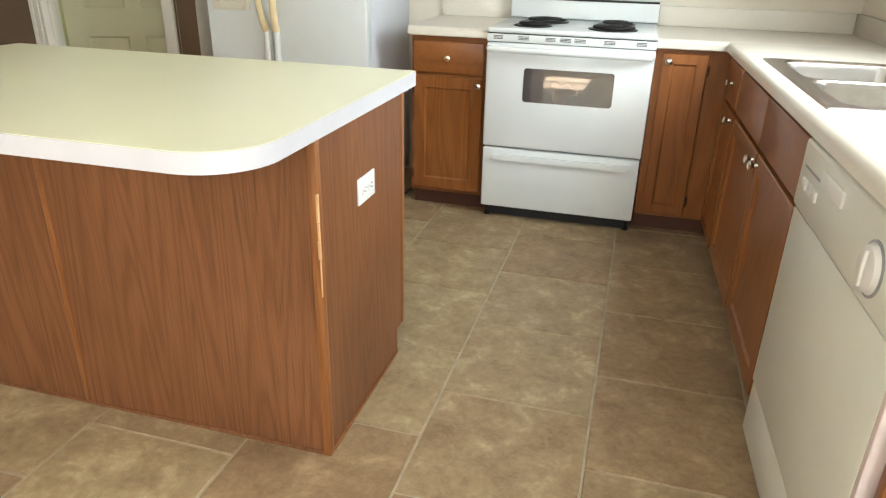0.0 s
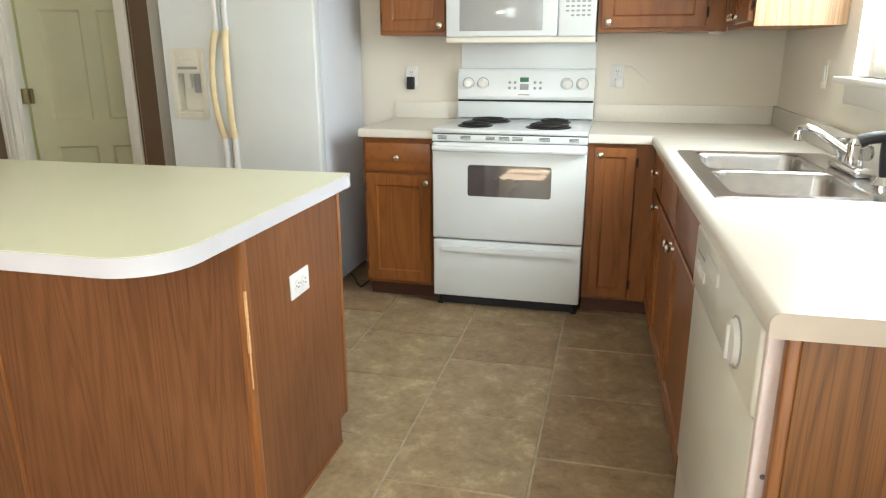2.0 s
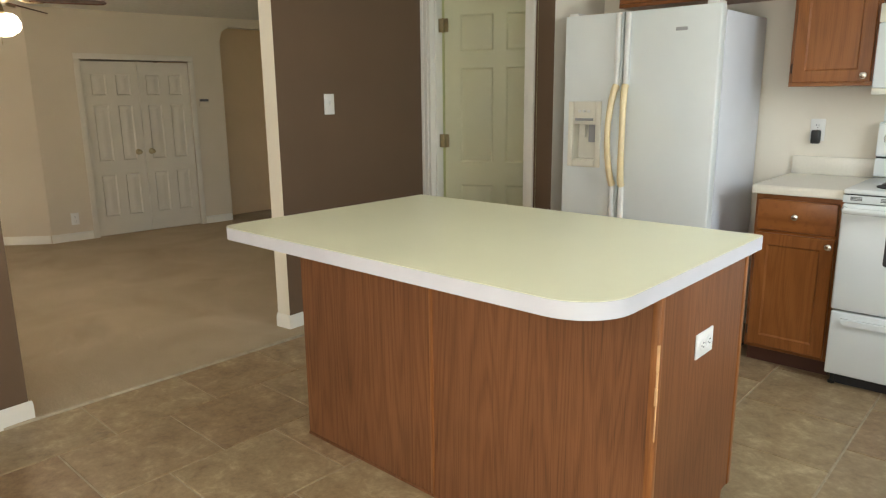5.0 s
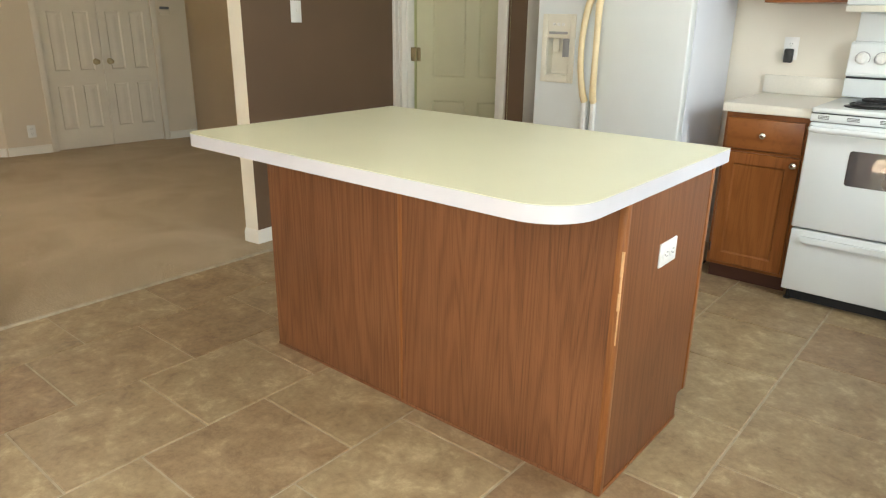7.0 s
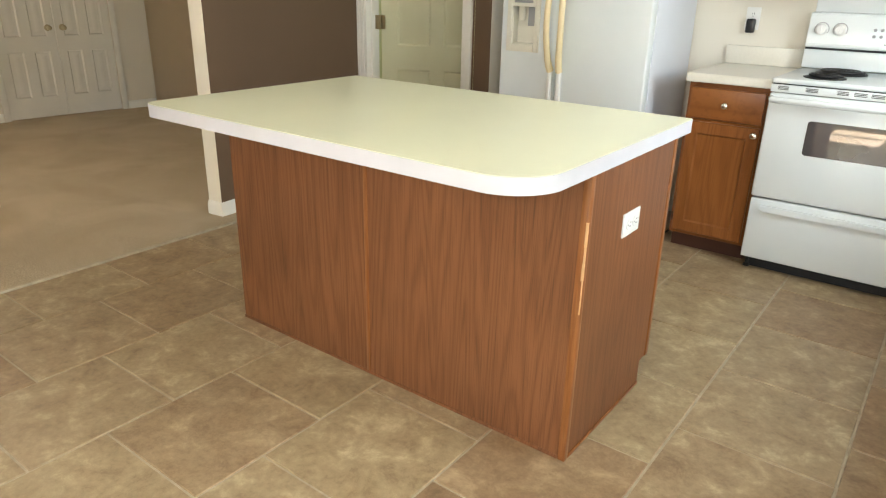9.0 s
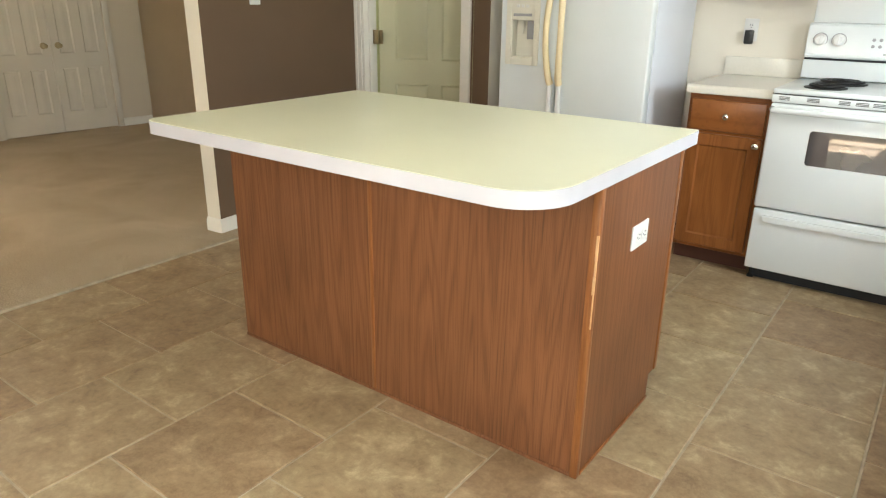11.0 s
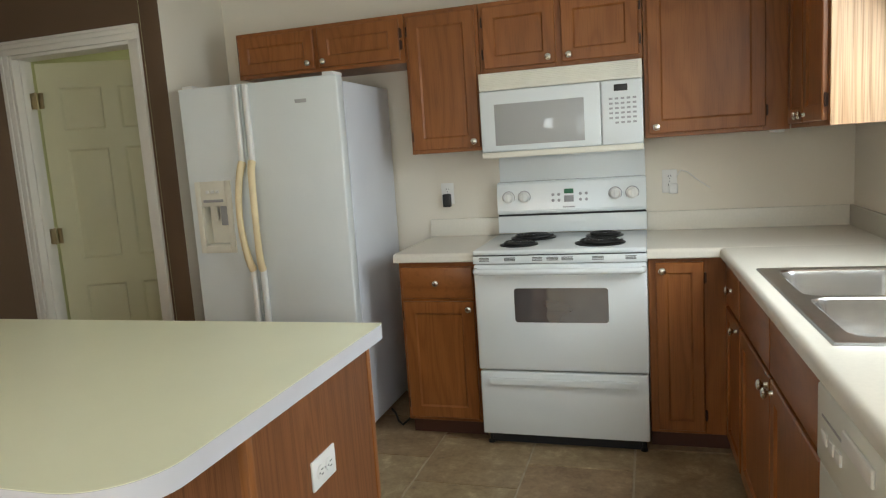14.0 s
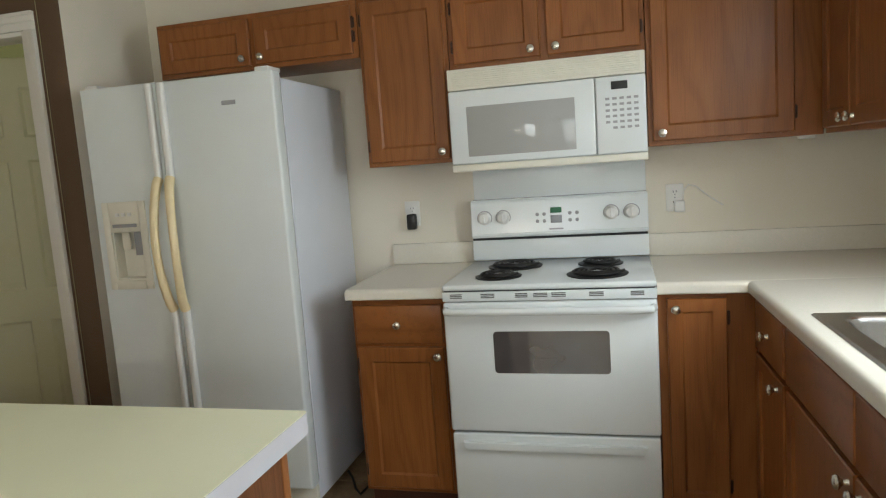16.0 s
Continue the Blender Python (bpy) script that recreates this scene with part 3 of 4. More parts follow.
# corner base cabinet right of the stove
c = thing("base_cabinet", pose(0.766, FY, 0), "stained oak corner base cabinet with a tall narrow door", "cabinet")
part("body", carcass(0, 0.318, 0.02, 0.600, 0.085, 0.872), OAK, c)
face_frame(c, 0, 0.322, 0.085, 0.872, 0, [(0, 0.04), (0.225, 0.322)], [(0.085, 0.112), (0.848, 0.872)])
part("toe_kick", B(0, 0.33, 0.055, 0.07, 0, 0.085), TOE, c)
frame_door(c, 0.030, 0.224, 0.102, 0.852, -0.0195, (0.058, 0.817), "r", stile=0.045)

# right-hand run, facing west
RX = 1.09
# the counter run under the window stands slightly out of square with the back wall
RUN = pose(1.052, -0.62, 0, 0, 0, 1.8) @ pose(-1.052, 0.62, 0)
c = thing("base_cabinet", RUN @ pose(RX, -0.612, 0, 0, 0, -90), "narrow stained oak drawer cabinet in the corner", "cabinet")
part("body", carcass(0, 0.405, 0.02, 0.58, 0.085, 0.872), OAK, c)
face_frame(c, 0, 0.405, 0.085, 0.872, 0, [(0, 0.055), (0.380, 0.405)], [(0.085, 0.112), (0.668, 0.692), (0.848, 0.872)])
part("toe_kick", B(0, 0.405, 0.055, 0.07, 0, 0.085), TOE, c)
drawer_front(c, 0.045, 0.390, 0.690, 0.852, -0.0195)
frame_door(c, 0.045, 0.390, 0.102, 0.672, -0.0195, (0.33, 0.640), "l", stile=0.045)
c = thing("base_cabinet", RUN @ pose(RX, -1.018, 0, 0, 0, -90), "stained oak sink base cabinet with two doors", "cabinet")
part("body", carcass(0, 1.090, 0.02, 0.58, 0.085, 0.70), OAK, c)
face_frame(c, 0, 1.090, 0.085, 0.872, 0, [(0, 0.03), (0.53, 0.56), (1.062, 1.090)], [(0.085, 0.112), (0.668, 0.692), (0.848, 0.872)])
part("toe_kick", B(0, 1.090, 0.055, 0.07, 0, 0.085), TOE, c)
drawer_front(c, 0.014, 0.542, 0.690, 0.852, -0.0195, False)
drawer_front(c, 0.550, 1.078, 0.690, 0.852, -0.0195, False)
frame_door(c, 0.014, 0.542, 0.102, 0.672, -0.0195, (0.510, 0.640), "l")
frame_door(c, 0.550, 1.078, 0.102, 0.672, -0.0195, (0.582, 0.640), "r")

# dishwasher
d = thing("dishwasher", RUN @ pose(RX - 0.025, -2.113, 0, 0, 0, -90), "off-white dishwasher with a round dial under the counter", "dishwasher")
DWW = 0.735
part("tub", B(0.01, DWW - 0.01, 0.03, 0.56, 0.03, 0.866), DW_WHITE, d)
part("door", B(0.006, DWW - 0.006, 0.0, 0.03, 0.175, 0.690, 0.006), DW_WHITE, d)
part("kick_panel", B(0.006, DWW - 0.006, 0.004, 0.03, 0.012, 0.170, 0.005), DW_WHITE, d)
bm = B(0.006, DWW - 0.006, -0.006, 0.03, 0.694, 0.862, 0.010, 3)
cp = part("control_panel", bm, DW_WHITE, d, "off-white panel with faded markings")
bm = lathe(bmesh.new(), [(0.046, 0), (0.046, -0.003), (0.043, -0.006), (0.041, -0.012), (0.036, -0.014), (0.006, -0.0145)], (0.57, -0.006, 0.768), "y", 28)
box(bm, 0.565, 0.575, -0.026, -0.012, 0.734, 0.802, 0.003)
part("dial", bm, WHITE_PLASTIC, cp, "white round timer dial")
part("dial_ring", lathe(bmesh.new(), [(0.051, 0), (0.051, -0.002), (0.047, -0.003)], (0.57, -0.006, 0.768), "y", 28), GREY, cp)
for i in range(3):
    part("button", B(0.06 + 0.045 * i, 0.095 + 0.045 * i, -0.011, -0.005, 0.752, 0.778, 0.003), WHITE_PLASTIC, cp)
bm = bmesh.new()
box(bm, 0.20, 0.36, -0.013, -0.005, 0.800, 0.835, 0.004, 3)
part("latch", bm, WHITE_PLASTIC, cp)
part("marking", B(0.05, 0.19, -0.0068, -0.0058, 0.80, 0.806), GREY, cp)
part("flange", B(DWW - 0.006, DWW + 0.012, 0.001, 0.040, 0.02, 0.862, 0.002, 1), PINK_STRIP, d, "pinkish mounting flange")
for z in (0.36, 0.60):
    part("screw", lathe(bmesh.new(), [(0.005, 0), (0.005, 0.002), (0.002, 0.003)], (DWW + 0.012, 0.022, z), "x", 8), DARK_GREY, d)

e = thing("end_panel", RUN @ pose(RX + 0.012, -2.871, 0), "golden oak veneer end panel closing the counter", "panel")
part("panel", B(0.004, 0.59, -0.022, 0.0, 0.0, 0.872, 0.002, 1), VENEER_END, e)
part("edge_strip", B(-0.016, 0.004, -0.0245, 0.0, 0.0, 0.872, 0.004, 3), TRIM_WOOD, e, "orange oak corner bead")


# worktops: post-formed laminate with a rolled front edge
def rolled_profile(y_front, y_back, top=0.914, t=0.042, r=0.018):
    pts = [(y_back, top), (y_front + r, top)]
    for i in range(1, 7):
        a = math.pi / 2 + i * math.pi / 12
        pts.append((y_front + r + r * math.cos(a), top - r + r * math.sin(a)))
    pts += [(y_front, top - t + 0.004), (y_front + 0.004, top - t), (y_back, top - t)]
    return pts


def worktop_run(bm, x0, x1, y_front, y_back):
    pr = rolled_profile(y_front, y_back)
    f = bm.faces.new([bm.verts.new((x0, y, z)) for y, z in pr])
    r = bmesh.ops.extrude_face_region(bm, geom=[f])
    bmesh.ops.translate(bm, verts=[v for v in r["geom"] if isinstance(v, bmesh.types.BMVert)], vec=(x1 - x0, 0, 0))
    bmesh.ops.recalc_face_normals(bm, faces=bm.faces)
    return bm


w = thing("worktop", pose(0, 0, 0), "pale laminate worktop with low backsplash between fridge and stove", "worktop")
part("top", worktop_run(bmesh.new(), -0.390, 0.002, -0.648, -0.002), COUNTER, w)
part("backsplash", B(-0.396, 0.002, -0.020, -0.002, 0.9145, 1.010, 0.003), COUNTER, w)

w = thing("worktop", pose(0, 0, 0), "pale laminate worktop wrapping the corner under the window", "worktop")
CXF, CEND = 1.052, -2.91
SKX0, SKX1, SKY0, SKY1 = 1.110, 1.633, -2.05, -1.155
HX0, HX1, HY0, HY1 = SKX0 + 0.03, SKX1 - 0.02, SKY0 + 0.03, SKY1 - 0.03
part("top", worktop_run(bmesh.new(), 0.764, XE - 0.002, -0.648, -0.002), COUNTER, w)
# the long leg in four boards round the sink cut-out; the front board carries the rolled edge
bm = bmesh.new()
pr = [(CXF + (y + 0.648), z) for y, z in rolled_profile(-0.648, -0.648 + (HX0 - CXF))]
f = bm.faces.new([bm.verts.new((x, -0.648, z)) for x, z in pr])
r = bmesh.ops.extrude_face_region(bm, geom=[f])
bmesh.ops.translate(bm, verts=[v for v in r["geom"] if isinstance(v, bmesh.types.BMVert)], vec=(0, CEND + 0.648, 0))
bmesh.ops.recalc_face_normals(bm, faces=bm.faces)
part("top", bm, COUNTER, w).matrix_local = RUN
part("top", B(HX0, XE - 0.002, HY1, -0.648, 0.872, 0.914), COUNTER, w).matrix_local = RUN
part("top", B(HX0, XE - 0.002, CEND, HY0, 0.872, 0.914), COUNTER, w).matrix_local = RUN
part("top", B(HX1, XE - 0.002, HY0, HY1, 0.872, 0.914), COUNTER, w).matrix_local = RUN
bm = bmesh.new()
pr = [(CXF - 0.001 + (y + 0.648), z + 0.0005) for y, z in rolled_profile(-0.648, -0.648 + (XE - 0.002 - CXF))]
slab(bm, pr, CEND - 0.003, CEND - 0.0003)
part("end_cap", bm, COUNTER_END, w, "pale tan laminate end cap with a brown glue line").matrix_local = RUN
part("backsplash", B(0.764, XE - 0.022, -0.020, -0.002, 0.9145, 1.010, 0.003), COUNTER, w)
part("backsplash", B(XE - 0.020, XE - 0.002, CEND, -0.002, 0.9145, 1.010, 0.003), COUNTER, w)


# ---- sink ----
def basin(bm, x0, x1, y0, y1, top, depth, r=0.05, n=5):
    rings = []

    def ring(inset, z, rad):
        pts = []
        for cx, cy, a0 in ((x1 - inset - rad, y1 - inset - rad, 0), (x0 + inset + rad, y1 - inset - rad, 90), (x0 + inset + rad, y0 + inset + rad, 180), (x1 - inset - rad, y0 + inset + rad, 270)):
            for i in range(n + 1):
                a = radians(a0 + 90 * i / n)
                pts.append(bm.verts.new((cx + rad * math.cos(a), cy + rad * math.sin(a), z)))
        return pts
    for inset, z, rad in ((0, top, r), (0.006, top - 0.004, r), (0.012, top - 0.02, r), (0.02, top - depth + 0.03, r), (0.03, top - depth + 0.008, r), (0.055, top - depth, r * 0.7)):
        rings.append(ring(inset, z, rad))
    for a, b in zip(rings, rings[1:]):
        m = len(a)
        for i in range(m):
            bm.faces.new((a[i], b[i], b[(i + 1) % m], a[(i + 1) % m]))
    bm.faces.new(rings[-1])
    return rings[0]


s = thing("sink", RUN, "double-bowl stainless steel sink set in the counter", "sink")
st = 0.920
ymid = (SKY0 + SKY1) / 2
bowls = ((SKX0 + 0.045, SKX1 - 0.11, SKY0 + 0.045, ymid - 0.012), (SKX0 + 0.045, SKX1 - 0.11, ymid + 0.012, SKY1 - 0.045))
bm = bmesh.new()
xs = [SKX0, bowls[0][0], bowls[0][1], SKX1]
ys = [SKY0, bowls[0][2], bowls[0][3], bowls[1][2], bowls[1][3], SKY1]
for i in range(3):
    for j in range(5):
        if i == 1 and j in (1, 3):
            continue
        bm.faces.new([bm.verts.new(p) for p in ((xs[i], ys[j], st), (xs[i + 1], ys[j], st), (xs[i + 1], ys[j + 1], st), (xs[i], ys[j + 1], st))])
for (xa, ya), (xb, yb) in (((SKX0, SKY0), (SKX1, SKY0)), ((SKX1, SKY0), (SKX1, SKY1)), ((SKX1, SKY1), (SKX0, SKY1)), ((SKX0, SKY1), (SKX0, SKY0))):
    ox = lambda v, lo, hi: -0.006 if v == lo else 0.006
    bm.faces.new([bm.verts.new(p) for p in ((xa, ya, st), (xb, yb, st), (xb + ox(xb, SKX0, SKX1), yb + ox(yb, SKY0, SKY1), 0.9145), (xa + ox(xa, SKX0, SKX1), ya + ox(ya, SKY0, SKY1), 0.9145))])
# corner fillets of the deck between square cut-outs and rounded bowls
for bx0, bx1, by0, by1 in bowls:
    rad = 0.05
    for cx, cy, qx, qy in ((bx0, by0, 1, 1), (bx1, by0, -1, 1), (bx1, by1, -1, -1), (bx0, by1, 1, -1)):
        arcp = [(cx + qx * (rad - rad * math.cos(radians(18 * i))), cy + qy * (rad - rad * math.sin(radians(18 * i))), st) for i in range(6)]
        bm.faces.new([bm.verts.new(p) for p in [(cx, cy, st)] + arcp])
bmesh.ops.remove_doubles(bm, verts=bm.verts, dist=0.0002)
bm.normal_update()
bmesh.ops.reverse_faces(bm, faces=[q for q in bm.faces if q.normal.z < 0])
part("deck", bm, STEEL, s)
for bwl in bowls:
    bm = bmesh.new()
    basin(bm, *bwl, st, 0.17)
    bo = part("bowl", bm, STEEL, s)
    cx, cy = (bwl[0] + bwl[1]) / 2, (bwl[2] + bwl[3]) / 2
    part("drain", lathe(bmesh.new(), [(0.045, 0), (0.045, 0.003), (0.036, 0.004), (0.030, 0.001), (0.004, 0.001)], (cx, cy, st - 0.169), "z", 20), CHROME, bo)

f = thing("faucet", RUN @ pose(1.58, -1.58, st), "chrome two-handle kitchen faucet with clear knobs", "faucet")
part("base_plate", B(-0.028, 0.028, -0.125, 0.125, 0.0, 0.030, 0.010, 3), CHROME, f)
part("hub", lathe(bmesh.new(), [(0.026, 0.03), (0.026, 0.05), (0.021, 0.06), (0.019, 0.095), (0.012, 0.105)], (0, 0, 0), "z", 20), CHROME, f)
sp = [(0, 0, 0.055), (-0.028, 0.014, 0.075), (-0.064, 0.032, 0.100), (-0.10, 0.050, 0.124), (-0.124, 0.062, 0.134), (-0.140, 0.070, 0.128), (-0.144, 0.072, 0.108)]
part("spout", tube(bmesh.new(), sp, 0.012, 12, [0.017, 0.015, 0.013, 0.012, 0.012, 0.013, 0.014]), CHROME, f)
part("aerator", lathe(bmesh.new(), [(0.014, 0.110), (0.015, 0.106), (0.015, 0.090), (0.012, 0.088)], (-0.144, 0.072, 0), "z", 14), NICKEL, f)
for y in (-0.09, 0.09):
    hnd = part("handle", lathe(bmesh.new(), [(0.022, 0.052), (0.028, 0.06), (0.030, 0.075), (0.026, 0.092), (0.018, 0.098)], (0, y, 0), "z", 10), GLASS, f, "clear faceted acrylic knob")
    part("stem", lathe(bmesh.new(), [(0.014, 0.03), (0.014, 0.05), (0.008, 0.052), (0.008, 0.085)], (0, y, 0), "z", 12), CHROME, f)

sp = thing("side_sprayer", RUN @ pose(1.58, -1.84, st), "black side sprayer standing in the sink deck", "sprayer")
part("collar", lathe(bmesh.new(), [(0.026, 0), (0.026, 0.008), (0.018, 0.02), (0.014, 0.03)], (0, 0, 0), "z", 16), CHROME, sp)
part("grip", lathe(bmesh.new(), [(0.011, 0.03), (0.014, 0.05), (0.018, 0.09), (0.019, 0.12), (0.016, 0.145), (0.008, 0.15)], (0, 0, 0), "z", 14), BLACK, sp)
part("head", tube(bmesh.new(), [(0.02, 0, 0.138), (-0.015, 0.004, 0.142), (-0.05, 0.010, 0.135), (-0.07, 0.014, 0.125)], 0.017, 12, [0.012, 0.018, 0.018, 0.020]), BLACK, sp)


# ---- wall cabinets ----
def wall_cabinet(m, w, z0, z1, depth, doors, label, stiles=None):
    c = thing("wall_cabinet", m, label, "cabinet")
    part("body", carcass(0.0015, w - 0.0015, 0.02, depth, z0, z1), OAK, c)
    st_ = stiles or [(0.0015, 0.035), (w - 0.035, w - 0.0015)]
    face_frame(c, 0, w, z0, z1, 0, st_, [(z0, z0 + 0.034), (z1 - 0.034, z1)])
    for x0, x1, kx, side in doors:
        frame_door(c, x0, x1, z0 + 0.018, z1 - 0.022, -0.0195, (kx, z0 + 0.047), side)
    return c


wall_cabinet(pose(-1.335, UY, 0), 0.96, 1.835, UT, 0.298, [(0.018, 0.462, 0.432, "l"), (0.488, 0.935, 0.52, "r")], "low two-door oak wall cabinet over the refrigerator", [(0.0015, 0.035), (0.458, 0.492), (0.925, 0.9585)])
wall_cabinet(pose(-0.375, UY, 0), 0.38, UB - 0.005, UT, 0.298, [(0.018, 0.362, 0.335, "l")], "tall single-door oak wall cabinet beside the microwave")
wall_cabinet(pose(0.005, UY, 0), 0.76, 1.742, UT, 0.298, [(0.022, 0.368, 0.334, "l"), (0.396, 0.742, 0.430, "r")], "low two-door oak wall cabinet over the microwave", [(0.0015, 0.035), (0.364, 0.400), (0.726, 0.7585)])
wall_cabinet(pose(0.765, UY, 0), 0.607, UB, UT, 0.298, [(0.018, 0.508, 0.052, "r")], "wide single-door oak wall cabinet in the corner", [(0.0015, 0.03), (0.50, 0.6055)])
UX = 1.372
c = wall_cabinet(pose(UX, -0.322, 0, 0, 0, -90), 0.665, UB + 0.002, UT + 0.002, 0.325, [(0.03, 0.322, 0.292, "l"), (0.334, 0.645, 0.365, "r")], "two-door oak wall cabinet beside the sink window", [(0.0015, 0.04), (0.312, 0.344), (0.635, 0.6635)])
part("end_panel", B(0.664, 0.672, 0.002, 0.325, UB + 0.002, UT + 0.002, 0.001, 1), PALE_END, c, "pale oak veneer end, window glare in its colour")
puck = thing("puck_light", pose(1.33, -0.24, UB - 0.012), "small white under-cabinet light", "lamp")
part("shell", lathe(bmesh.new(), [(0.032, 0.012), (0.032, 0.004), (0.026, 0.0), (0.004, -0.001)], (0, 0, 0), "z", 18), WHITE_PLASTIC, puck)


# ---- microwave ----
MY = -0.380
m_ = thing("microwave", pose(0.008, MY, 1.332), "white over-the-range microwave with cream trim", "microwave")
MW, MH = 0.752, 0.402
part("case", B(0.002, MW - 0.002, 0.03, 0.385, 0.006, MH, 0.004), APPLIANCE, m_)
gr = part("vent_grille", B(0, MW, 0.004, 0.03, MH - 0.082, MH, 0.004), CREAM_PLASTIC, m_, "cream louvred vent grille")
for i in range(9):
    z = MH - 0.074 + i * 0.0078
    part("slat", B(0.018, MW - 0.018, 0.0012, 0.0045, z, z + 0.0045, 0.001, 1), CREAM_PLASTIC, gr)
dr = part("door", B(0, 0.566, 0.0, 0.029, 0.030, MH - 0.085, 0.007, 3), APPLIANCE, m_)
part("window", B(0.070, 0.492, -0.0015, 0.004, 0.058, 0.254, 0.003), MW_GLASS, dr, "grey screened glass")
part("bottom_trim", B(0, MW, 0.002, 0.03, 0.0, 0.0285, 0.005), CREAM_PLASTIC, m_, "yellowed cream lower trim")
cp = part("control_panel", B(0.569, MW, 0.0, 0.029, 0.030, MH - 0.085, 0.006, 3), APPLIANCE, m_)
part("display", B(0.627, 0.687, -0.0015, 0.003, 0.268, 0.298, 0.002), BLACK, cp, "black clock display")
keybm = B(-0.008, 0.008, -0.0008, 0.001, -0.0045, 0.0045)
keyme = mesh_of("key", keybm, GREY)
for r_ in range(6):
    for k in range(5):
        if r_ == 5 and k in (0,):
            continue
        o = new("key", keyme)
        o.parent = cp
        o.location = (0.612 + k * 0.026, 0, 0.235 - r_ * 0.0215)
part("underside_lens", B(0.10, 0.20, 0.10, 0.18, 0.0005, 0.006, 0.001), GREY, m_)


structure("trim_splash", B(0.008, 0.760, -0.005, -0.0005, 0.92, 1.345, 0.0015, 1), APPLIANCE, "glossy white steel splash sheet behind the range", None, "trim")


# ---- stove ----
s = thing("stove", pose(0.006, -0.674, 0), "white electric range with black coil burners", "stove")
SW = 0.757
part("body", B(0.004, SW - 0.004, 0.045, 0.655, 0.055, 0.893, 0.003), APPLIANCE, s)
od = part("oven_door", B(0, SW, 0.0, 0.045, 0.372, 0.862, 0.010, 3), APPLIANCE, s)
bm = bmesh.new()
outl = []
for cx, cz, a0 in ((0.580, 0.740, 0), (0.196, 0.740, 90), (0.196, 0.612, 180), (0.580, 0.612, 270)):
    for i in range(6):
        a = radians(a0 + 18 * i)
        outl.append((cx + 0.014 * math.cos(a), cz + 0.014 * math.sin(a)))
slab(bm, outl, -0.0015, 0.004)
part("oven_window", bm, OVEN_GLASS, od, "smoked grey oven window")
bm = bmesh.new()
tube(bm, [(0.012, -0.006, 0.836), (0.02, -0.034, 0.836), (0.05, -0.042, 0.836), (SW / 2, -0.044, 0.836), (SW - 0.05, -0.042, 0.836), (SW - 0.02, -0.034, 0.836), (SW - 0.012, -0.006, 0.836)], 0.014, 12)
part("handle", bm, APPLIANCE, od, "white full-width bar handle")
for i, (a, b) in enumerate(((0.03, 0.075), (0.145, 0.195), (0.27, 0.315), (0.335, 0.385), (0.40, 0.45), (0.53, 0.58), (0.67, 0.715))):
    bm = bmesh.new()
    for z in (0.880, 0.886, 0.892):
        box(bm, a, b, -0.0012, 0.004, z - 0.0018, z + 0.0018)
    part("vent_slot", bm, DARK_GREY, s)
part("vent_rail", B(0.0, SW, 0.0, 0.045, 0.866, 0.900, 0.003), APPLIANCE, s)
part("gap", B(0.006, SW - 0.006, 0.012, 0.05, 0.899, 0.906), DARK_SEAM, s)
ct = part("cooktop", B(0.0, SW, 0.0, 0.60, 0.905, 0.927, 0.008, 3), APPLIANCE, s)
wd = part("storage_drawer", B(0.004, SW - 0.004, 0.0, 0.045, 0.062, 0.364, 0.007, 3), APPLIANCE, s)
bm = bmesh.new()
slab(bm, [(0.045, 0.336), (0.712, 0.336), (0.70, 0.306), (0.057, 0.306)], -0.016, 0.001)
bmesh.ops.bevel(bm, geom=list(bm.edges), offset=0.003, segments=2, affect="EDGES")
part("pull_lip", bm, APPLIANCE, wd)
part("kick_shadow", B(0.02, SW - 0.02, 0.06, 0.09, 0.0, 0.055), DARK_SEAM, s)
for x in (0.03, SW - 0.03):
    part("foot", lathe(bmesh.new(), [(0.016, 0), (0.016, 0.01), (0.008, 0.012), (0.008, 0.056)], (x, 0.05, 0), "z", 12), BLACK, s)
bg = part("backguard", B(0.0, SW, 0.585, 0.66, 0.93, 1.02, 0.004), APPLIANCE, s)
part("seam", B(0.004, SW - 0.004, 0.583, 0.60, 1.020, 1.030), DARK_SEAM, s)
bm = bmesh.new()
prof = [(0.582, 1.030), (0.575, 1.045), (0.590, 1.190), (0.600, 1.198), (0.66, 1.198), (0.66, 1.030)]
f = bm.faces.new([bm.verts.new((0, y, z)) for y, z in prof])
r = bmesh.ops.extrude_face_region(bm, geom=[f])
bmesh.ops.translate(bm, verts=[v for v in r["geom"] if isinstance(v, bmesh.types.BMVert)], vec=(SW, 0, 0))
bmesh.ops.recalc_face_normals(bm, faces=bm.faces)
bmesh.ops.bevel(bm, geom=list(bm.edges), offset=0.004, segments=2, affect="EDGES")
cp = part("control_panel", bm, APPLIANCE, s, "white sloped control panel")
for x in (0.062, 0.145, 0.607, 0.690):
    kn = part("control_knob", lathe(bmesh.new(), [(0.030, 0.004), (0.030, -0.003), (0.025, -0.006), (0.023, -0.024), (0.019, -0.027), (0.004, -0.027)], (x, 0.582, 1.118), "y", 22), WHITE_PLASTIC, cp)
    part("pointer", B(x - 0.004, x + 0.004, 0.551, 0.558, 1.100, 1.138, 0.002), WHITE_PLASTIC, kn)
    part("ring", lathe(bmesh.new(), [(0.034, 0.004), (0.034, -0.0015), (0.030, -0.002)], (x, 0.5825, 1.118), "y", 22), GREY, kn)
part("display", B(0.352, 0.400, 0.578, 0.588, 1.128, 1.152, 0.002), GREEN_LED, cp, "dim green clock display")
part("keypad", B(0.352, 0.400, 0.5755, 0.588, 1.085, 1.118, 0.002), GREY, cp)
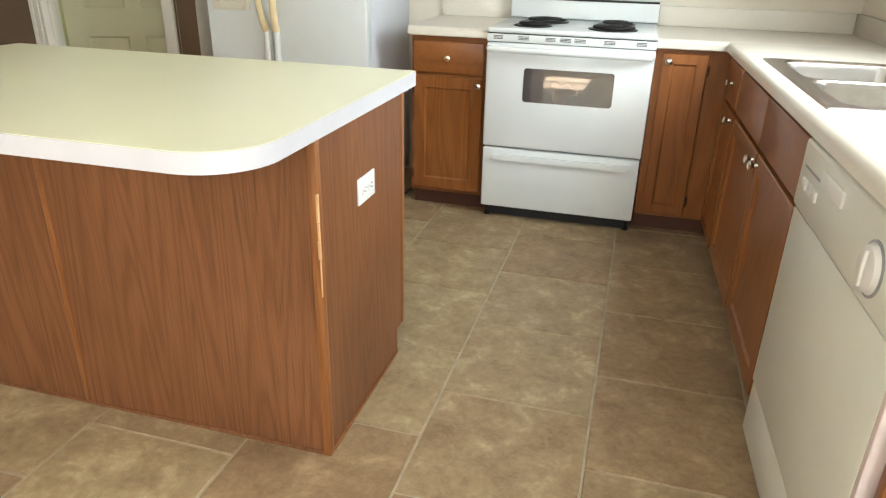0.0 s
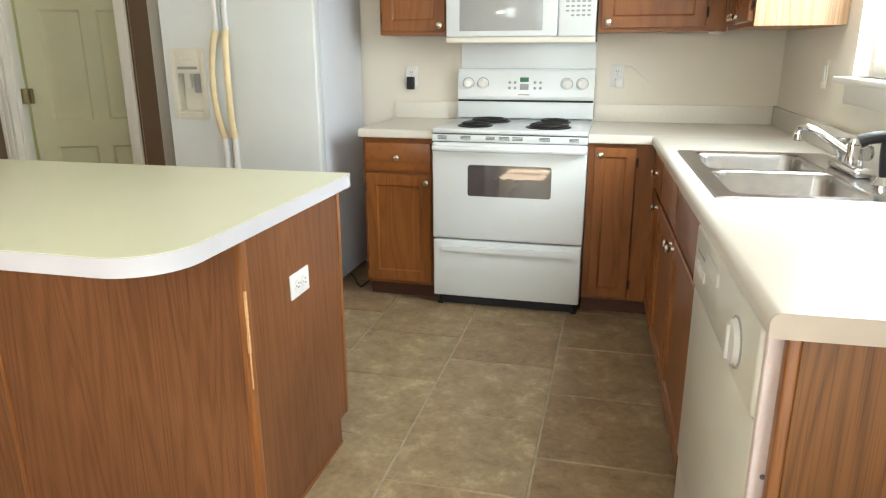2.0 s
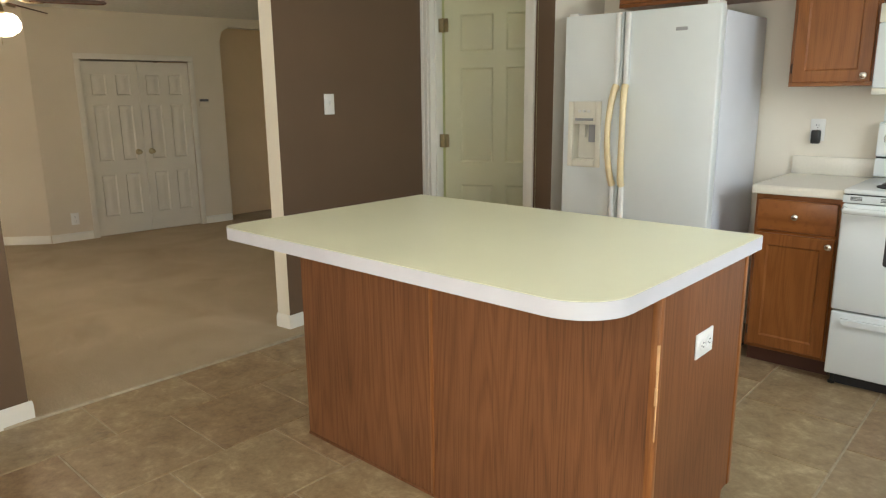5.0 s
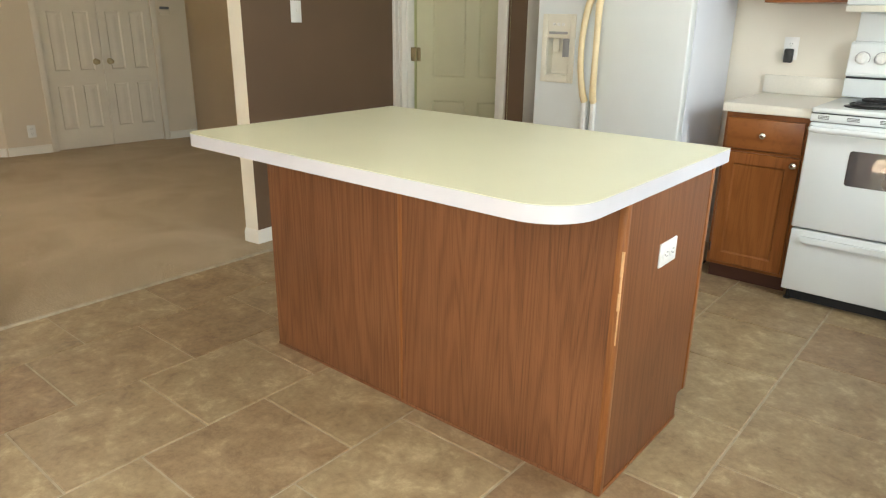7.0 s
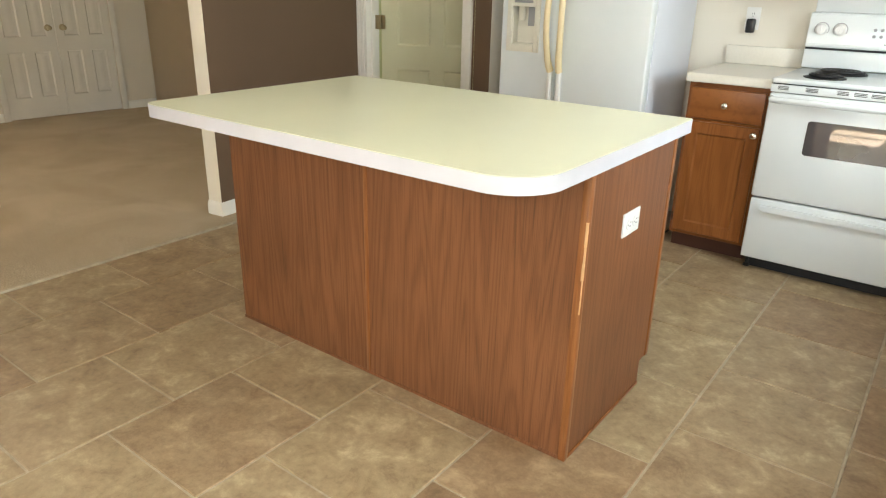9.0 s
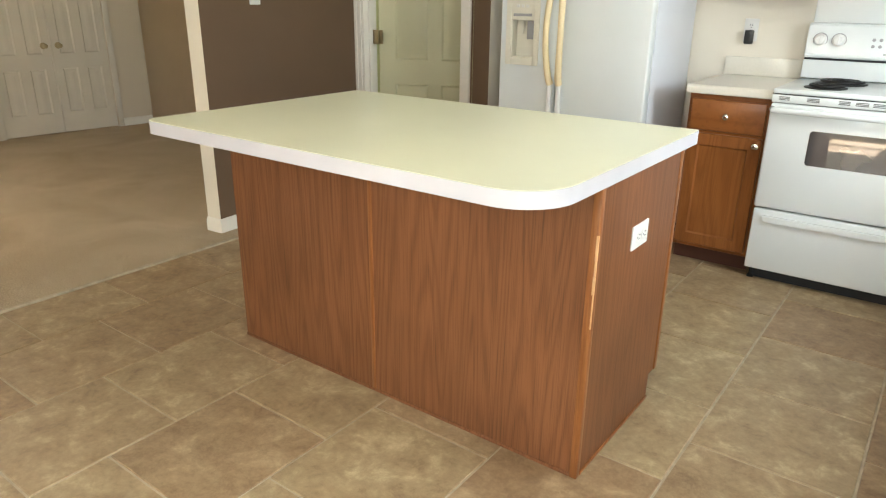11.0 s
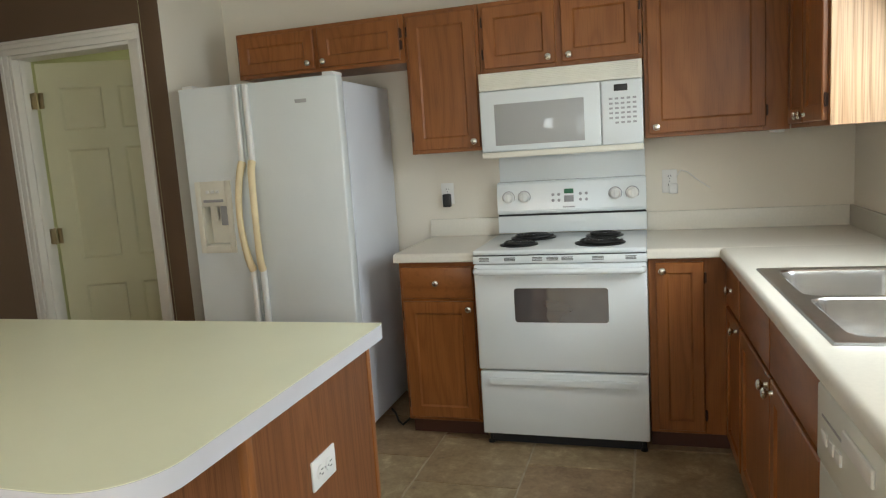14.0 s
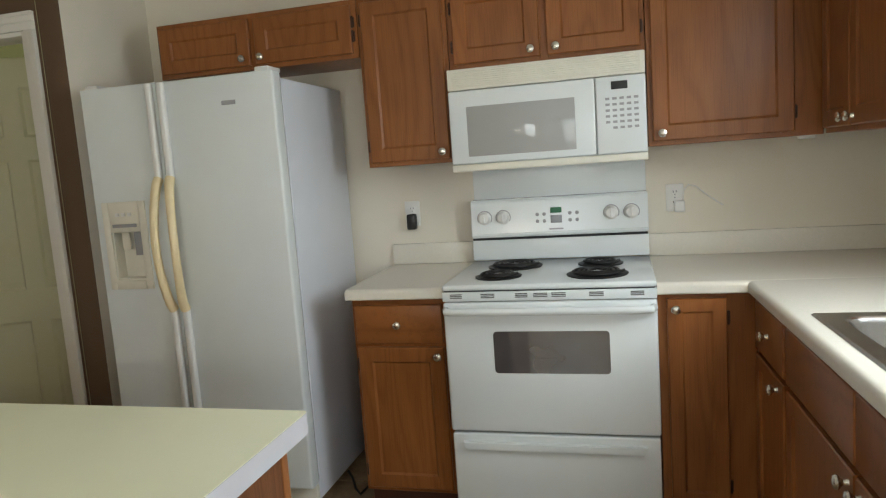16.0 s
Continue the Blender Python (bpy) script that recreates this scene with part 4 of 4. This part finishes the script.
for x in (0.295, 0.325, 0.435, 0.465):
    for z in (1.095, 1.125):
        part("button", lathe(bmesh.new(), [(0.008, 0), (0.008, -0.003), (0.003, -0.004)], (x, 0.582, z), "y", 10), GREY, cp)
part("marking", B(0.345, 0.405, 0.5752, 0.579, 1.056, 1.063), GREY, cp)


def burner(x, y, r):
    z = 0.927
    pan = part("drip_pan", lathe(bmesh.new(), [(r + 0.016, 0), (r + 0.018, 0.004), (r + 0.010, 0.006), (r - 0.01, 0.001), (0.03, 0.0008)], (x, y, z), "z", 36), COIL, ct, "black drip pan")
    pts = []
    turns = 4 if r > 0.085 else 3
    for i in range(turns * 28 + 1):
        a = 2 * math.pi * i / 28
        rr = 0.022 + (r - 0.022) * i / (turns * 28)
        pts.append((x + rr * math.cos(a), y + rr * math.sin(a), z + 0.013))
    part("coil", tube(bmesh.new(), pts, 0.0058, 7), COIL, pan, "black spiral heating coil")
    part("medallion", lathe(bmesh.new(), [(0.018, 0.010), (0.018, 0.014), (0.004, 0.015)], (x, y, z), "z", 14), STEEL, pan)


burner(0.185, 0.165, 0.072)
burner(0.215, 0.405, 0.095)
burner(0.555, 0.165, 0.095)
burner(0.560, 0.410, 0.072)


# ---- refrigerator ----
f = thing("refrigerator", pose(-1.448, -0.682, 0), "white side-by-side refrigerator with yellowed handles", "refrigerator")
FW, FH, FS = 0.862, 1.768, 0.352
part("cabinet", B(0.004, FW - 0.004, 0.078, 0.655, 0.03, FH - 0.025, 0.006), FRIDGE_SIDE, f)
part("gasket", B(0.010, FW - 0.010, 0.062, 0.080, 0.11, FH - 0.012), GREY, f)
part("toe_grille", B(0.01, FW - 0.01, 0.05, 0.078, 0.015, 0.095, 0.004), CREAM_PLASTIC, f)
# freezer door in four boards round the dispenser recess
qx0, qx1, qz0, qz1 = 0.062, 0.212, 0.980, 1.190
bm = bmesh.new()
box(bm, 0, qx0, 0, 0.062, 0.105, FH)
box(bm, qx1, FS, 0, 0.062, 0.105, FH)
box(bm, qx0, qx1, 0, 0.062, 0.105, qz0)
box(bm, qx0, qx1, 0, 0.062, qz1, FH)
bmesh.ops.remove_doubles(bm, verts=bm.verts, dist=0.0002)
fd = part("freezer_door", bm, FRIDGE_SKIN, f)
bm = bmesh.new()
box(bm, qx0 - 0.028, qx0 + 0.004, -0.008, 0.004, qz0 - 0.032, qz1 + 0.12, 0.003)
box(bm, qx1 - 0.004, qx1 + 0.028, -0.008, 0.004, qz0 - 0.032, qz1 + 0.12, 0.003)
box(bm, qx0 + 0.004, qx1 - 0.004, -0.010, 0.004, qz0 - 0.032, qz0 + 0.004, 0.003)
box(bm, qx0 + 0.004, qx1 - 0.004, -0.008, 0.004, qz1 - 0.004, qz1 + 0.12, 0.003)
dp = part("dispenser", bm, CREAM_PLASTIC, fd, "cream ice and water dispenser")
bm = bmesh.new()
box(bm, qx0, qx1, 0.056, 0.062, qz0, qz1)
box(bm, qx0, qx0 + 0.006, 0.004, 0.056, qz0, qz1)
box(bm, qx1 - 0.006, qx1, 0.004, 0.056, qz0, qz1)
box(bm, qx0 + 0.006, qx1 - 0.006, 0.004, 0.056, qz0, qz0 + 0.012)
box(bm, qx0 + 0.006, qx1 - 0.006, 0.004, 0.056, qz1 - 0.006, qz1)
part("recess", bm, CREAM_PLASTIC, fd)
part("paddle", B(0.150, 0.192, 0.022, 0.034, 1.085, 1.182, 0.003), GREY, fd, "grey ice paddle")
part("paddle", B(0.088, 0.126, 0.026, 0.036, 1.11, 1.182, 0.003), CREAM_PLASTIC, fd)
part("control_bar", B(0.080, 0.195, -0.012, -0.007, 1.205, 1.219, 0.002), GREY, fd)
for x in (0.108, 0.137, 0.166):
    part("button", B(x - 0.009, x + 0.009, -0.013, -0.007, 1.250, 1.265, 0.002), WHITE_PLASTIC, fd)
rd = part("fresh_food_door", B(FS + 0.008, FW, 0, 0.062, 0.105, FH, 0.010, 3), FRIDGE_SKIN, f)
part("badge", B(FW - 0.225, FW - 0.165, -0.002, 0.001, FH - 0.115, FH - 0.098, 0.001), GREY, rd, "small grey maker's badge")
for x, sgn in ((FS - 0.022, -1), (FS + 0.032, 1)):
    for z0, z1 in ((1.385, FH - 0.004), (0.125, 0.865)):
        part("handle_rail", B(x - 0.014, x + 0.014, -0.026, 0.0, z0, z1, 0.008, 3), WHITE_PLASTIC, f)
    pts, rad = [], []
    for i in range(21):
        u = i / 20
        pts.append((x + sgn * 0.016 * math.sin(math.pi * u), -0.016 - 0.046 * math.sin(math.pi * u) ** 0.6, 0.862 + (1.392 - 0.862) * u))
        rad.append(0.0165 + 0.003 * (1 - math.sin(math.pi * u)))
    part("grip", tube(bmesh.new(), pts, 0.016, 12, rad), ALMOND, f, "yellowed curved handle grip")
for x in (0.03, FW - 0.06):
    part("hinge_cover", B(x - 0.025, x + 0.035, 0.02, 0.12, FH - 0.002, FH + 0.018, 0.006), WHITE_PLASTIC, f)
for x in (0.08, FW - 0.08):
    part("roller", B(x - 0.03, x + 0.03, 0.10, 0.16, 0.0, 0.032, 0.004), BLACK, f)
cable = thing("power_cord", pose(0, 0, 0), "black cord lying beside the refrigerator", "cable")
part("cord", tube(bmesh.new(), [(-0.60, -0.30, 0.006), (-0.555, -0.36, 0.007), (-0.50, -0.46, 0.006), (-0.46, -0.505, 0.007), (-0.44, -0.45, 0.02), (-0.43, -0.25, 0.05)], 0.006, 8), BLACK, cable)


# ---- island ----
IX0, IX1, IY0, IY1 = -1.428, 0.036, -2.568, -1.968
i_ = thing("kitchen_island", pose(0, 0, 0), "oak veneer kitchen island with toe notch", "island")
bm = bmesh.new()
slab(bm, [(IX0 + 0.006, 0.0), (IX1 - 0.006, 0.0), (IX1 - 0.006, 0.872), (IX0 + 0.006, 0.872)], IY0 + 0.006, IY1 - 0.060)
box(bm, IX0 + 0.006, IX1 - 0.006, IY1 - 0.0599, IY1 - 0.006, 0.09, 0.872)
part("core", bm, OAK, i_)
XS = -0.735
part("front_panel", B(IX0, XS - 0.0075, IY0, IY0 + 0.006, 0.0, 0.872), VENEER, i_)
part("front_panel", B(XS + 0.0075, IX1 - 0.001, IY0, IY0 + 0.006, 0.0, 0.872), VENEER, i_)
part("batten", B(XS - 0.0075, XS + 0.0075, IY0 - 0.0045, IY0 + 0.006, 0.0, 0.872, 0.002), TRIM_WOOD, i_)
bm = bmesh.new()
ov = [(IY0 + 0.018, 0.0), (IY1 - 0.060, 0.0), (IY1 - 0.060, 0.09), (IY1 - 0.018, 0.09), (IY1 - 0.018, 0.872), (IY0 + 0.018, 0.872)]
slab(bm, ov, 0, 0.006)
bmesh.ops.transform(bm, matrix=Matrix(((0, -1, 0, IX1), (1, 0, 0, 0), (0, 0, 1, 0), (0, 0, 0, 1))), verts=bm.verts)
part("side_panel", bm, VENEER, i_)
part("side_panel", B(IX0 - 0.0, IX0 + 0.006, IY0 + 0.007, IY1 - 0.02, 0.09, 0.872), VENEER, i_)
cb = part("corner_post", B(IX1 - 0.018, IX1 + 0.005, IY0 - 0.005, IY0 + 0.018, 0.0, 0.872, 0.003), TRIM_WOOD, i_, "orange oak corner bead with chipped edge")
rng = random.Random(4)
z = 0.48
while z < 0.69:
    hgt, wdt = rng.uniform(0.03, 0.08), rng.uniform(0.003, 0.007)
    part("bare_chip", B(IX1 + 0.006 - wdt, IX1 + 0.0062, IY0 - 0.0062, IY0 - 0.0055 + wdt, z, z + hgt, 0.001, 1), BARE_WOOD, cb, "pale splintered wood")
    z += hgt + rng.choice((0.001, 0.001, 0.03))
part("corner_bead", B(IX1 - 0.018, IX1 + 0.004, IY1 - 0.018, IY1 + 0.004, 0.09, 0.872, 0.003), TRIM_WOOD, i_)
part("base_bead", B(IX0, IX1 - 0.02, IY0 - 0.005, IY0 - 0.0002, 0.0, 0.012, 0.002), VENEER, i_)
part("base_bead", B(IX1 + 0.0002, IX1 + 0.005, IY0 + 0.02, IY1 - 0.061, 0.0, 0.012, 0.002), TRIM_WOOD, i_)

TX0, TX1, TY0, TY1, RC = -1.416, 0.058, -2.900, -1.900, 0.14


def top_outline(inset=0.0):
    pts = []
    for cx, cy, a0, rad in ((TX1, TY1, 0, 0.012), (TX0, TY1, 90, 0.012), (TX0, TY0, 180, 0.05), (TX1, TY0, 270, RC)):
        qx = -1 if cx == TX1 else 1
        qy = -1 if cy == TY1 else 1
        n_ = 12 if rad > 0.1 else 4
        for k in range(n_ + 1):
            a = radians(a0 + 90 * k / n_)
            pts.append((cx + qx * rad + (rad - inset) * math.cos(a), cy + qy * rad + (rad - inset) * math.sin(a)))
    return pts


it = thing("island_worktop", pose(0, 0, 0), "cream laminate island top with white edge and one rounded corner", "worktop")


def sheet(z0, z1, inset):
    bm = bmesh.new()
    fc = bm.faces.new([bm.verts.new((x, y, z0)) for x, y in top_outline(inset)])
    r = bmesh.ops.extrude_face_region(bm, geom=[fc])
    bmesh.ops.translate(bm, verts=[v for v in r["geom"] if isinstance(v, bmesh.types.BMVert)], vec=(0, 0, z1 - z0))
    bmesh.ops.recalc_face_normals(bm, faces=bm.faces)
    return bm


part("edge_band", sheet(0.872, 0.9125, 0.0), WHITE_EDGE, it, "white laminate edge band")
part("glue_line", sheet(0.9125, 0.9133, 0.0002), GREY, it)
part("top_sheet", sheet(0.9133, 0.9145, 0.0003), CREAM_TOP, it, "cream yellow laminate sheet")


# ---- outlets and switches ----
def outlet(m, label, double=True, name="outlet", group=""):
    o = thing(name, m, label, "outlet", group)
    part("plate", B(-0.036, 0.036, -0.006, 0.0, -0.058, 0.058, 0.003), WHITE_PLASTIC, o)
    if double:
        for z in (-0.022, 0.022):
            so = part("socket", lathe(bmesh.new(), [(0.017, -0.006), (0.017, -0.0085), (0.015, -0.009), (0.002, -0.009)], (0, 0, z), "y", 18), WHITE_PLASTIC, o)
            for x in (-0.006, 0.006):
                part("slot", B(x - 0.0013, x + 0.0013, -0.0097, -0.0088, z - 0.001, z + 0.008), DARK_GREY, so)
            part("slot", B(-0.002, 0.002, -0.0097, -0.0088, z - 0.011, z - 0.007), DARK_GREY, so)
    part("screw", lathe(bmesh.new(), [(0.003, -0.006), (0.003, -0.0072), (0.001, -0.0075)], (0, 0, 0), "y", 8), GREY, o)
    return o


o = outlet(pose(IX1, -2.278, 0.665, 0, 0, 90) @ pose(0, 0, 0, 0, 90, 0), "white duplex outlet on the island side")
outlet(pose(-0.290, 0, 1.150), "white duplex outlet beside the range hood wall")
plug = thing("plug_adapter", pose(-0.290, -0.0095, 1.120), "black plug-in adapter in the wall outlet", "adapter")
part("body", B(-0.022, 0.022, -0.032, 0.0, -0.042, 0.030, 0.007, 3), BLACK, plug)
outlet(pose(0.876, 0, 1.160), "white duplex outlet with a clear plug")
plug = thing("plug", pose(0.876, -0.0095, 1.128), "white plug with a thin white cord", "plug")
part("body", B(-0.004, 0.038, -0.024, 0.0, -0.030, 0.020, 0.007, 3), WHITE_PLASTIC, plug)
part("cord", tube(bmesh.new(), [(0.03, -0.014, 0.015), (0.035, -0.010, 0.06), (0.055, -0.004, 0.085), (0.085, -0.002, 0.075), (0.13, -0.002, 0.035), (0.19, -0.002, -0.01)], 0.0028, 7), WHITE_PLASTIC, plug)
sw = thing("light_switch", AW @ pose(1.837, 0, 1.307), "white toggle light switch on the brown wall", "switch")
part("plate", B(-0.040, 0.040, -0.006, 0.0, -0.060, 0.060, 0.003), WHITE_PLASTIC, sw)
part("toggle", B(-0.006, 0.006, -0.016, -0.005, -0.004, 0.018, 0.003), WHITE_PLASTIC, sw)
sw = thing("light_switch", pose(XE, -0.80, 1.20, 0, 0, -90), "white rocker switch under the wall cabinet", "switch")
part("plate", B(-0.036, 0.036, -0.006, 0.0, -0.058, 0.058, 0.003), WALL_WHITE, sw)
part("rocker", B(-0.016, 0.016, -0.010, -0.005, -0.032, 0.032, 0.003), WHITE_PLASTIC, sw)
o = outlet(WA @ pose(0.22, 0, 0.22), "white outlet low on the living room wall")
th = thing("thermostat", WA @ pose(1.61, 0, 1.31), "small thermostat with a dark top", "thermostat")
part("case", B(-0.055, 0.055, -0.025, 0, -0.045, 0.012, 0.006), WALL_LIVING, th)
part("display", B(-0.045, 0.045, -0.028, -0.001, 0.012, 0.038, 0.004), DARK_GREY, th)

# ---- ceiling vent, fan, chandelier ----
v = thing("ceiling_vent", pose(-5.15, -1.20, 2.265, 0, -4.3, 0), "grey louvred ceiling vent", "vent")
part("frame", B(-0.10, 0.10, -0.16, 0.16, -0.012, 0.0, 0.003), GREY, v)
for k in range(7):
    y0 = -0.13 + k * 0.038
    part("slat", B(-0.085, 0.085, y0, y0 + 0.02, -0.018, -0.011), DARK_GREY, v)

fan = thing("ceiling_fan", pose(-4.1, -2.74, 1.93), "brass ceiling fan with dark wood blades and lit shades", "fan")
part("canopy", lathe(bmesh.new(), [(0.03, 0.34), (0.06, 0.37), (0.07, 0.42), (0.07, 0.43)], (0, 0, 0), "z", 20), BRASS, fan)
part("downrod", tube(bmesh.new(), [(0, 0, 0.10), (0, 0, 0.36)], 0.012, 10), BRASS, fan)
part("motor", lathe(bmesh.new(), [(0.05, -0.02), (0.12, 0.0), (0.145, 0.03), (0.145, 0.07), (0.10, 0.10), (0.04, 0.12)], (0, 0, 0), "z", 24), BRASS, fan)
part("light_kit", lathe(bmesh.new(), [(0.02, -0.12), (0.05, -0.10), (0.06, -0.06), (0.05, -0.02)], (0, 0, 0), "z", 20), BRASS, fan)
for k in range(5):
    a = radians(66 + 72 * k)
    ca, sa = math.cos(a), math.sin(a)
    R = Matrix.Rotation(a, 4, "Z")
    bm = bmesh.new()
    ol = [(0.20, -0.045), (0.30, -0.060), (0.56, -0.068), (0.60, -0.055), (0.615, 0), (0.60, 0.055), (0.56, 0.068), (0.30, 0.060), (0.20, 0.045)]
    fc = bm.faces.new([bm.verts.new((x, y, 0.0)) for x, y in ol])
    r = bmesh.ops.extrude_face_region(bm, geom=[fc])
    bmesh.ops.translate(bm, verts=[q for q in r["geom"] if isinstance(q, bmesh.types.BMVert)], vec=(0, 0, 0.008))
    bmesh.ops.recalc_face_normals(bm, faces=bm.faces)
    bmesh.ops.transform(bm, matrix=R @ Matrix.Rotation(radians(16), 4, "X"), verts=bm.verts)
    bl = part("blade", bm, FAN_WOOD, fan)
    bm = tube(bmesh.new(), [(0.12 * ca, 0.12 * sa, 0.02), (0.18 * ca, 0.18 * sa, -0.006), (0.27 * ca, 0.27 * sa, -0.005)], 0.010, 8)
    part("blade_iron", bm, BRASS, bl)
for k in range(3):
    a = radians(20 + 120 * k)
    ca, sa = math.cos(a), math.sin(a)
    part("arm", tube(bmesh.new(), [(0.04 * ca, 0.04 * sa, -0.07), (0.09 * ca, 0.09 * sa, -0.075), (0.11 * ca, 0.11 * sa, -0.09)], 0.008, 8), BRASS, fan)
    part("shade", lathe(bmesh.new(), [(0.025, -0.085), (0.05, -0.10), (0.066, -0.135), (0.066, -0.165), (0.05, -0.19), (0.02, -0.20)], (0.12 * ca, 0.12 * sa, 0), "z", 20), FAN_GLOW, fan, "lit frosted glass shade")
for x, y, ln in ((0.03, 0.02, 0.26), (-0.03, -0.02, 0.32)):
    part("pull_chain", tube(bmesh.new(), [(x, y, -0.10), (x, y, -ln)], 0.0022, 6), BRASS, fan)

ch = thing("chandelier", pose(-0.49, -4.6, 1.42), "brass dining chandelier with lit candle bulbs", "chandelier")
part("stem", lathe(bmesh.new(), [(0.012, -0.08), (0.03, -0.05), (0.012, -0.02), (0.025, 0.03), (0.010, 0.10), (0.008, 0.40)], (0, 0, 0), "z", 16), BRASS, ch)
part("chain", tube(bmesh.new(), [(0, 0, 0.39), (0, 0, 1.01)], 0.006, 8), BRASS, ch)
part("canopy", lathe(bmesh.new(), [(0.02, 0.99), (0.06, 1.01), (0.065, 1.03)], (0, 0, 0), "z", 20), BRASS, ch)
for k in range(6):
    a = radians(15 + 60 * k)
    ca, sa = math.cos(a), math.sin(a)
    arm = part("arm", tube(bmesh.new(), [(0.02 * ca, 0.02 * sa, 0.02), (0.08 * ca, 0.08 * sa, -0.035), (0.15 * ca, 0.15 * sa, -0.03), (0.20 * ca, 0.20 * sa, 0.03)], 0.007, 8), BRASS, ch)
    part("candle_sleeve", tube(bmesh.new(), [(0.20 * ca, 0.20 * sa, 0.03), (0.20 * ca, 0.20 * sa, 0.075)], 0.012, 10), WHITE_PLASTIC, arm)
    part("bulb", lathe(bmesh.new(), [(0.009, 0.076), (0.021, 0.098), (0.019, 0.118), (0.005, 0.148)], (0.20 * ca, 0.20 * sa, 0), "z", 12), BULB, arm, "lit candle bulb")
    part("crystal", lathe(bmesh.new(), [(0.002, -0.06), (0.010, -0.05), (0.012, -0.04), (0.003, -0.025)], (0.13 * ca, 0.13 * sa, 0), "z", 6), GLASS, arm)

# ---- floor tiles in running bond, last ----
P, GAP = 0.4530, 0.0050
tile_meshes = {}
X0, EVEN = 0.240, -2.645
for col in range(-7, 5):
    x0, x1 = X0 + col * P, X0 + (col + 1) * P
    x0, x1 = max(x0, -2.415), min(x1, XE)
    if x1 - x0 < 0.03:
        continue
    base = EVEN if col % 2 == 0 else EVEN - P / 2
    for row in range(-9, 8):
        y0, y1 = base + row * P, base + (row + 1) * P
        y0, y1 = max(y0, YS), min(y1, -0.002)
        if y1 - y0 < 0.03:
            continue
        if x1 < -1.60 and y0 > DWY:
            continue
        w_, h_ = round(x1 - x0 - GAP, 3), round(y1 - y0 - GAP, 3)
        if (w_, h_) not in tile_meshes:
            bm = bmesh.new()
            vs = [bm.verts.new(p) for p in ((-w_ / 2, -h_ / 2, -0.006), (w_ / 2, -h_ / 2, -0.006), (w_ / 2, h_ / 2, -0.006), (-w_ / 2, h_ / 2, -0.006))]
            e_ = 0.003
            vt = [bm.verts.new(p) for p in ((-w_ / 2 + e_, -h_ / 2 + e_, 0), (w_ / 2 - e_, -h_ / 2 + e_, 0), (w_ / 2 - e_, h_ / 2 - e_, 0), (-w_ / 2 + e_, h_ / 2 - e_, 0))]
            bm.faces.new(vt)
            for k in range(4):
                bm.faces.new((vs[k], vs[(k + 1) % 4], vt[(k + 1) % 4], vt[k]))
            tile_meshes[(w_, h_)] = mesh_of("tile", bm, TILE, 0)
        o = new("tile", tile_meshes[(w_, h_)])
        o.parent = floor
        o.location = ((x0 + x1) / 2, (y0 + y1) / 2, 0)
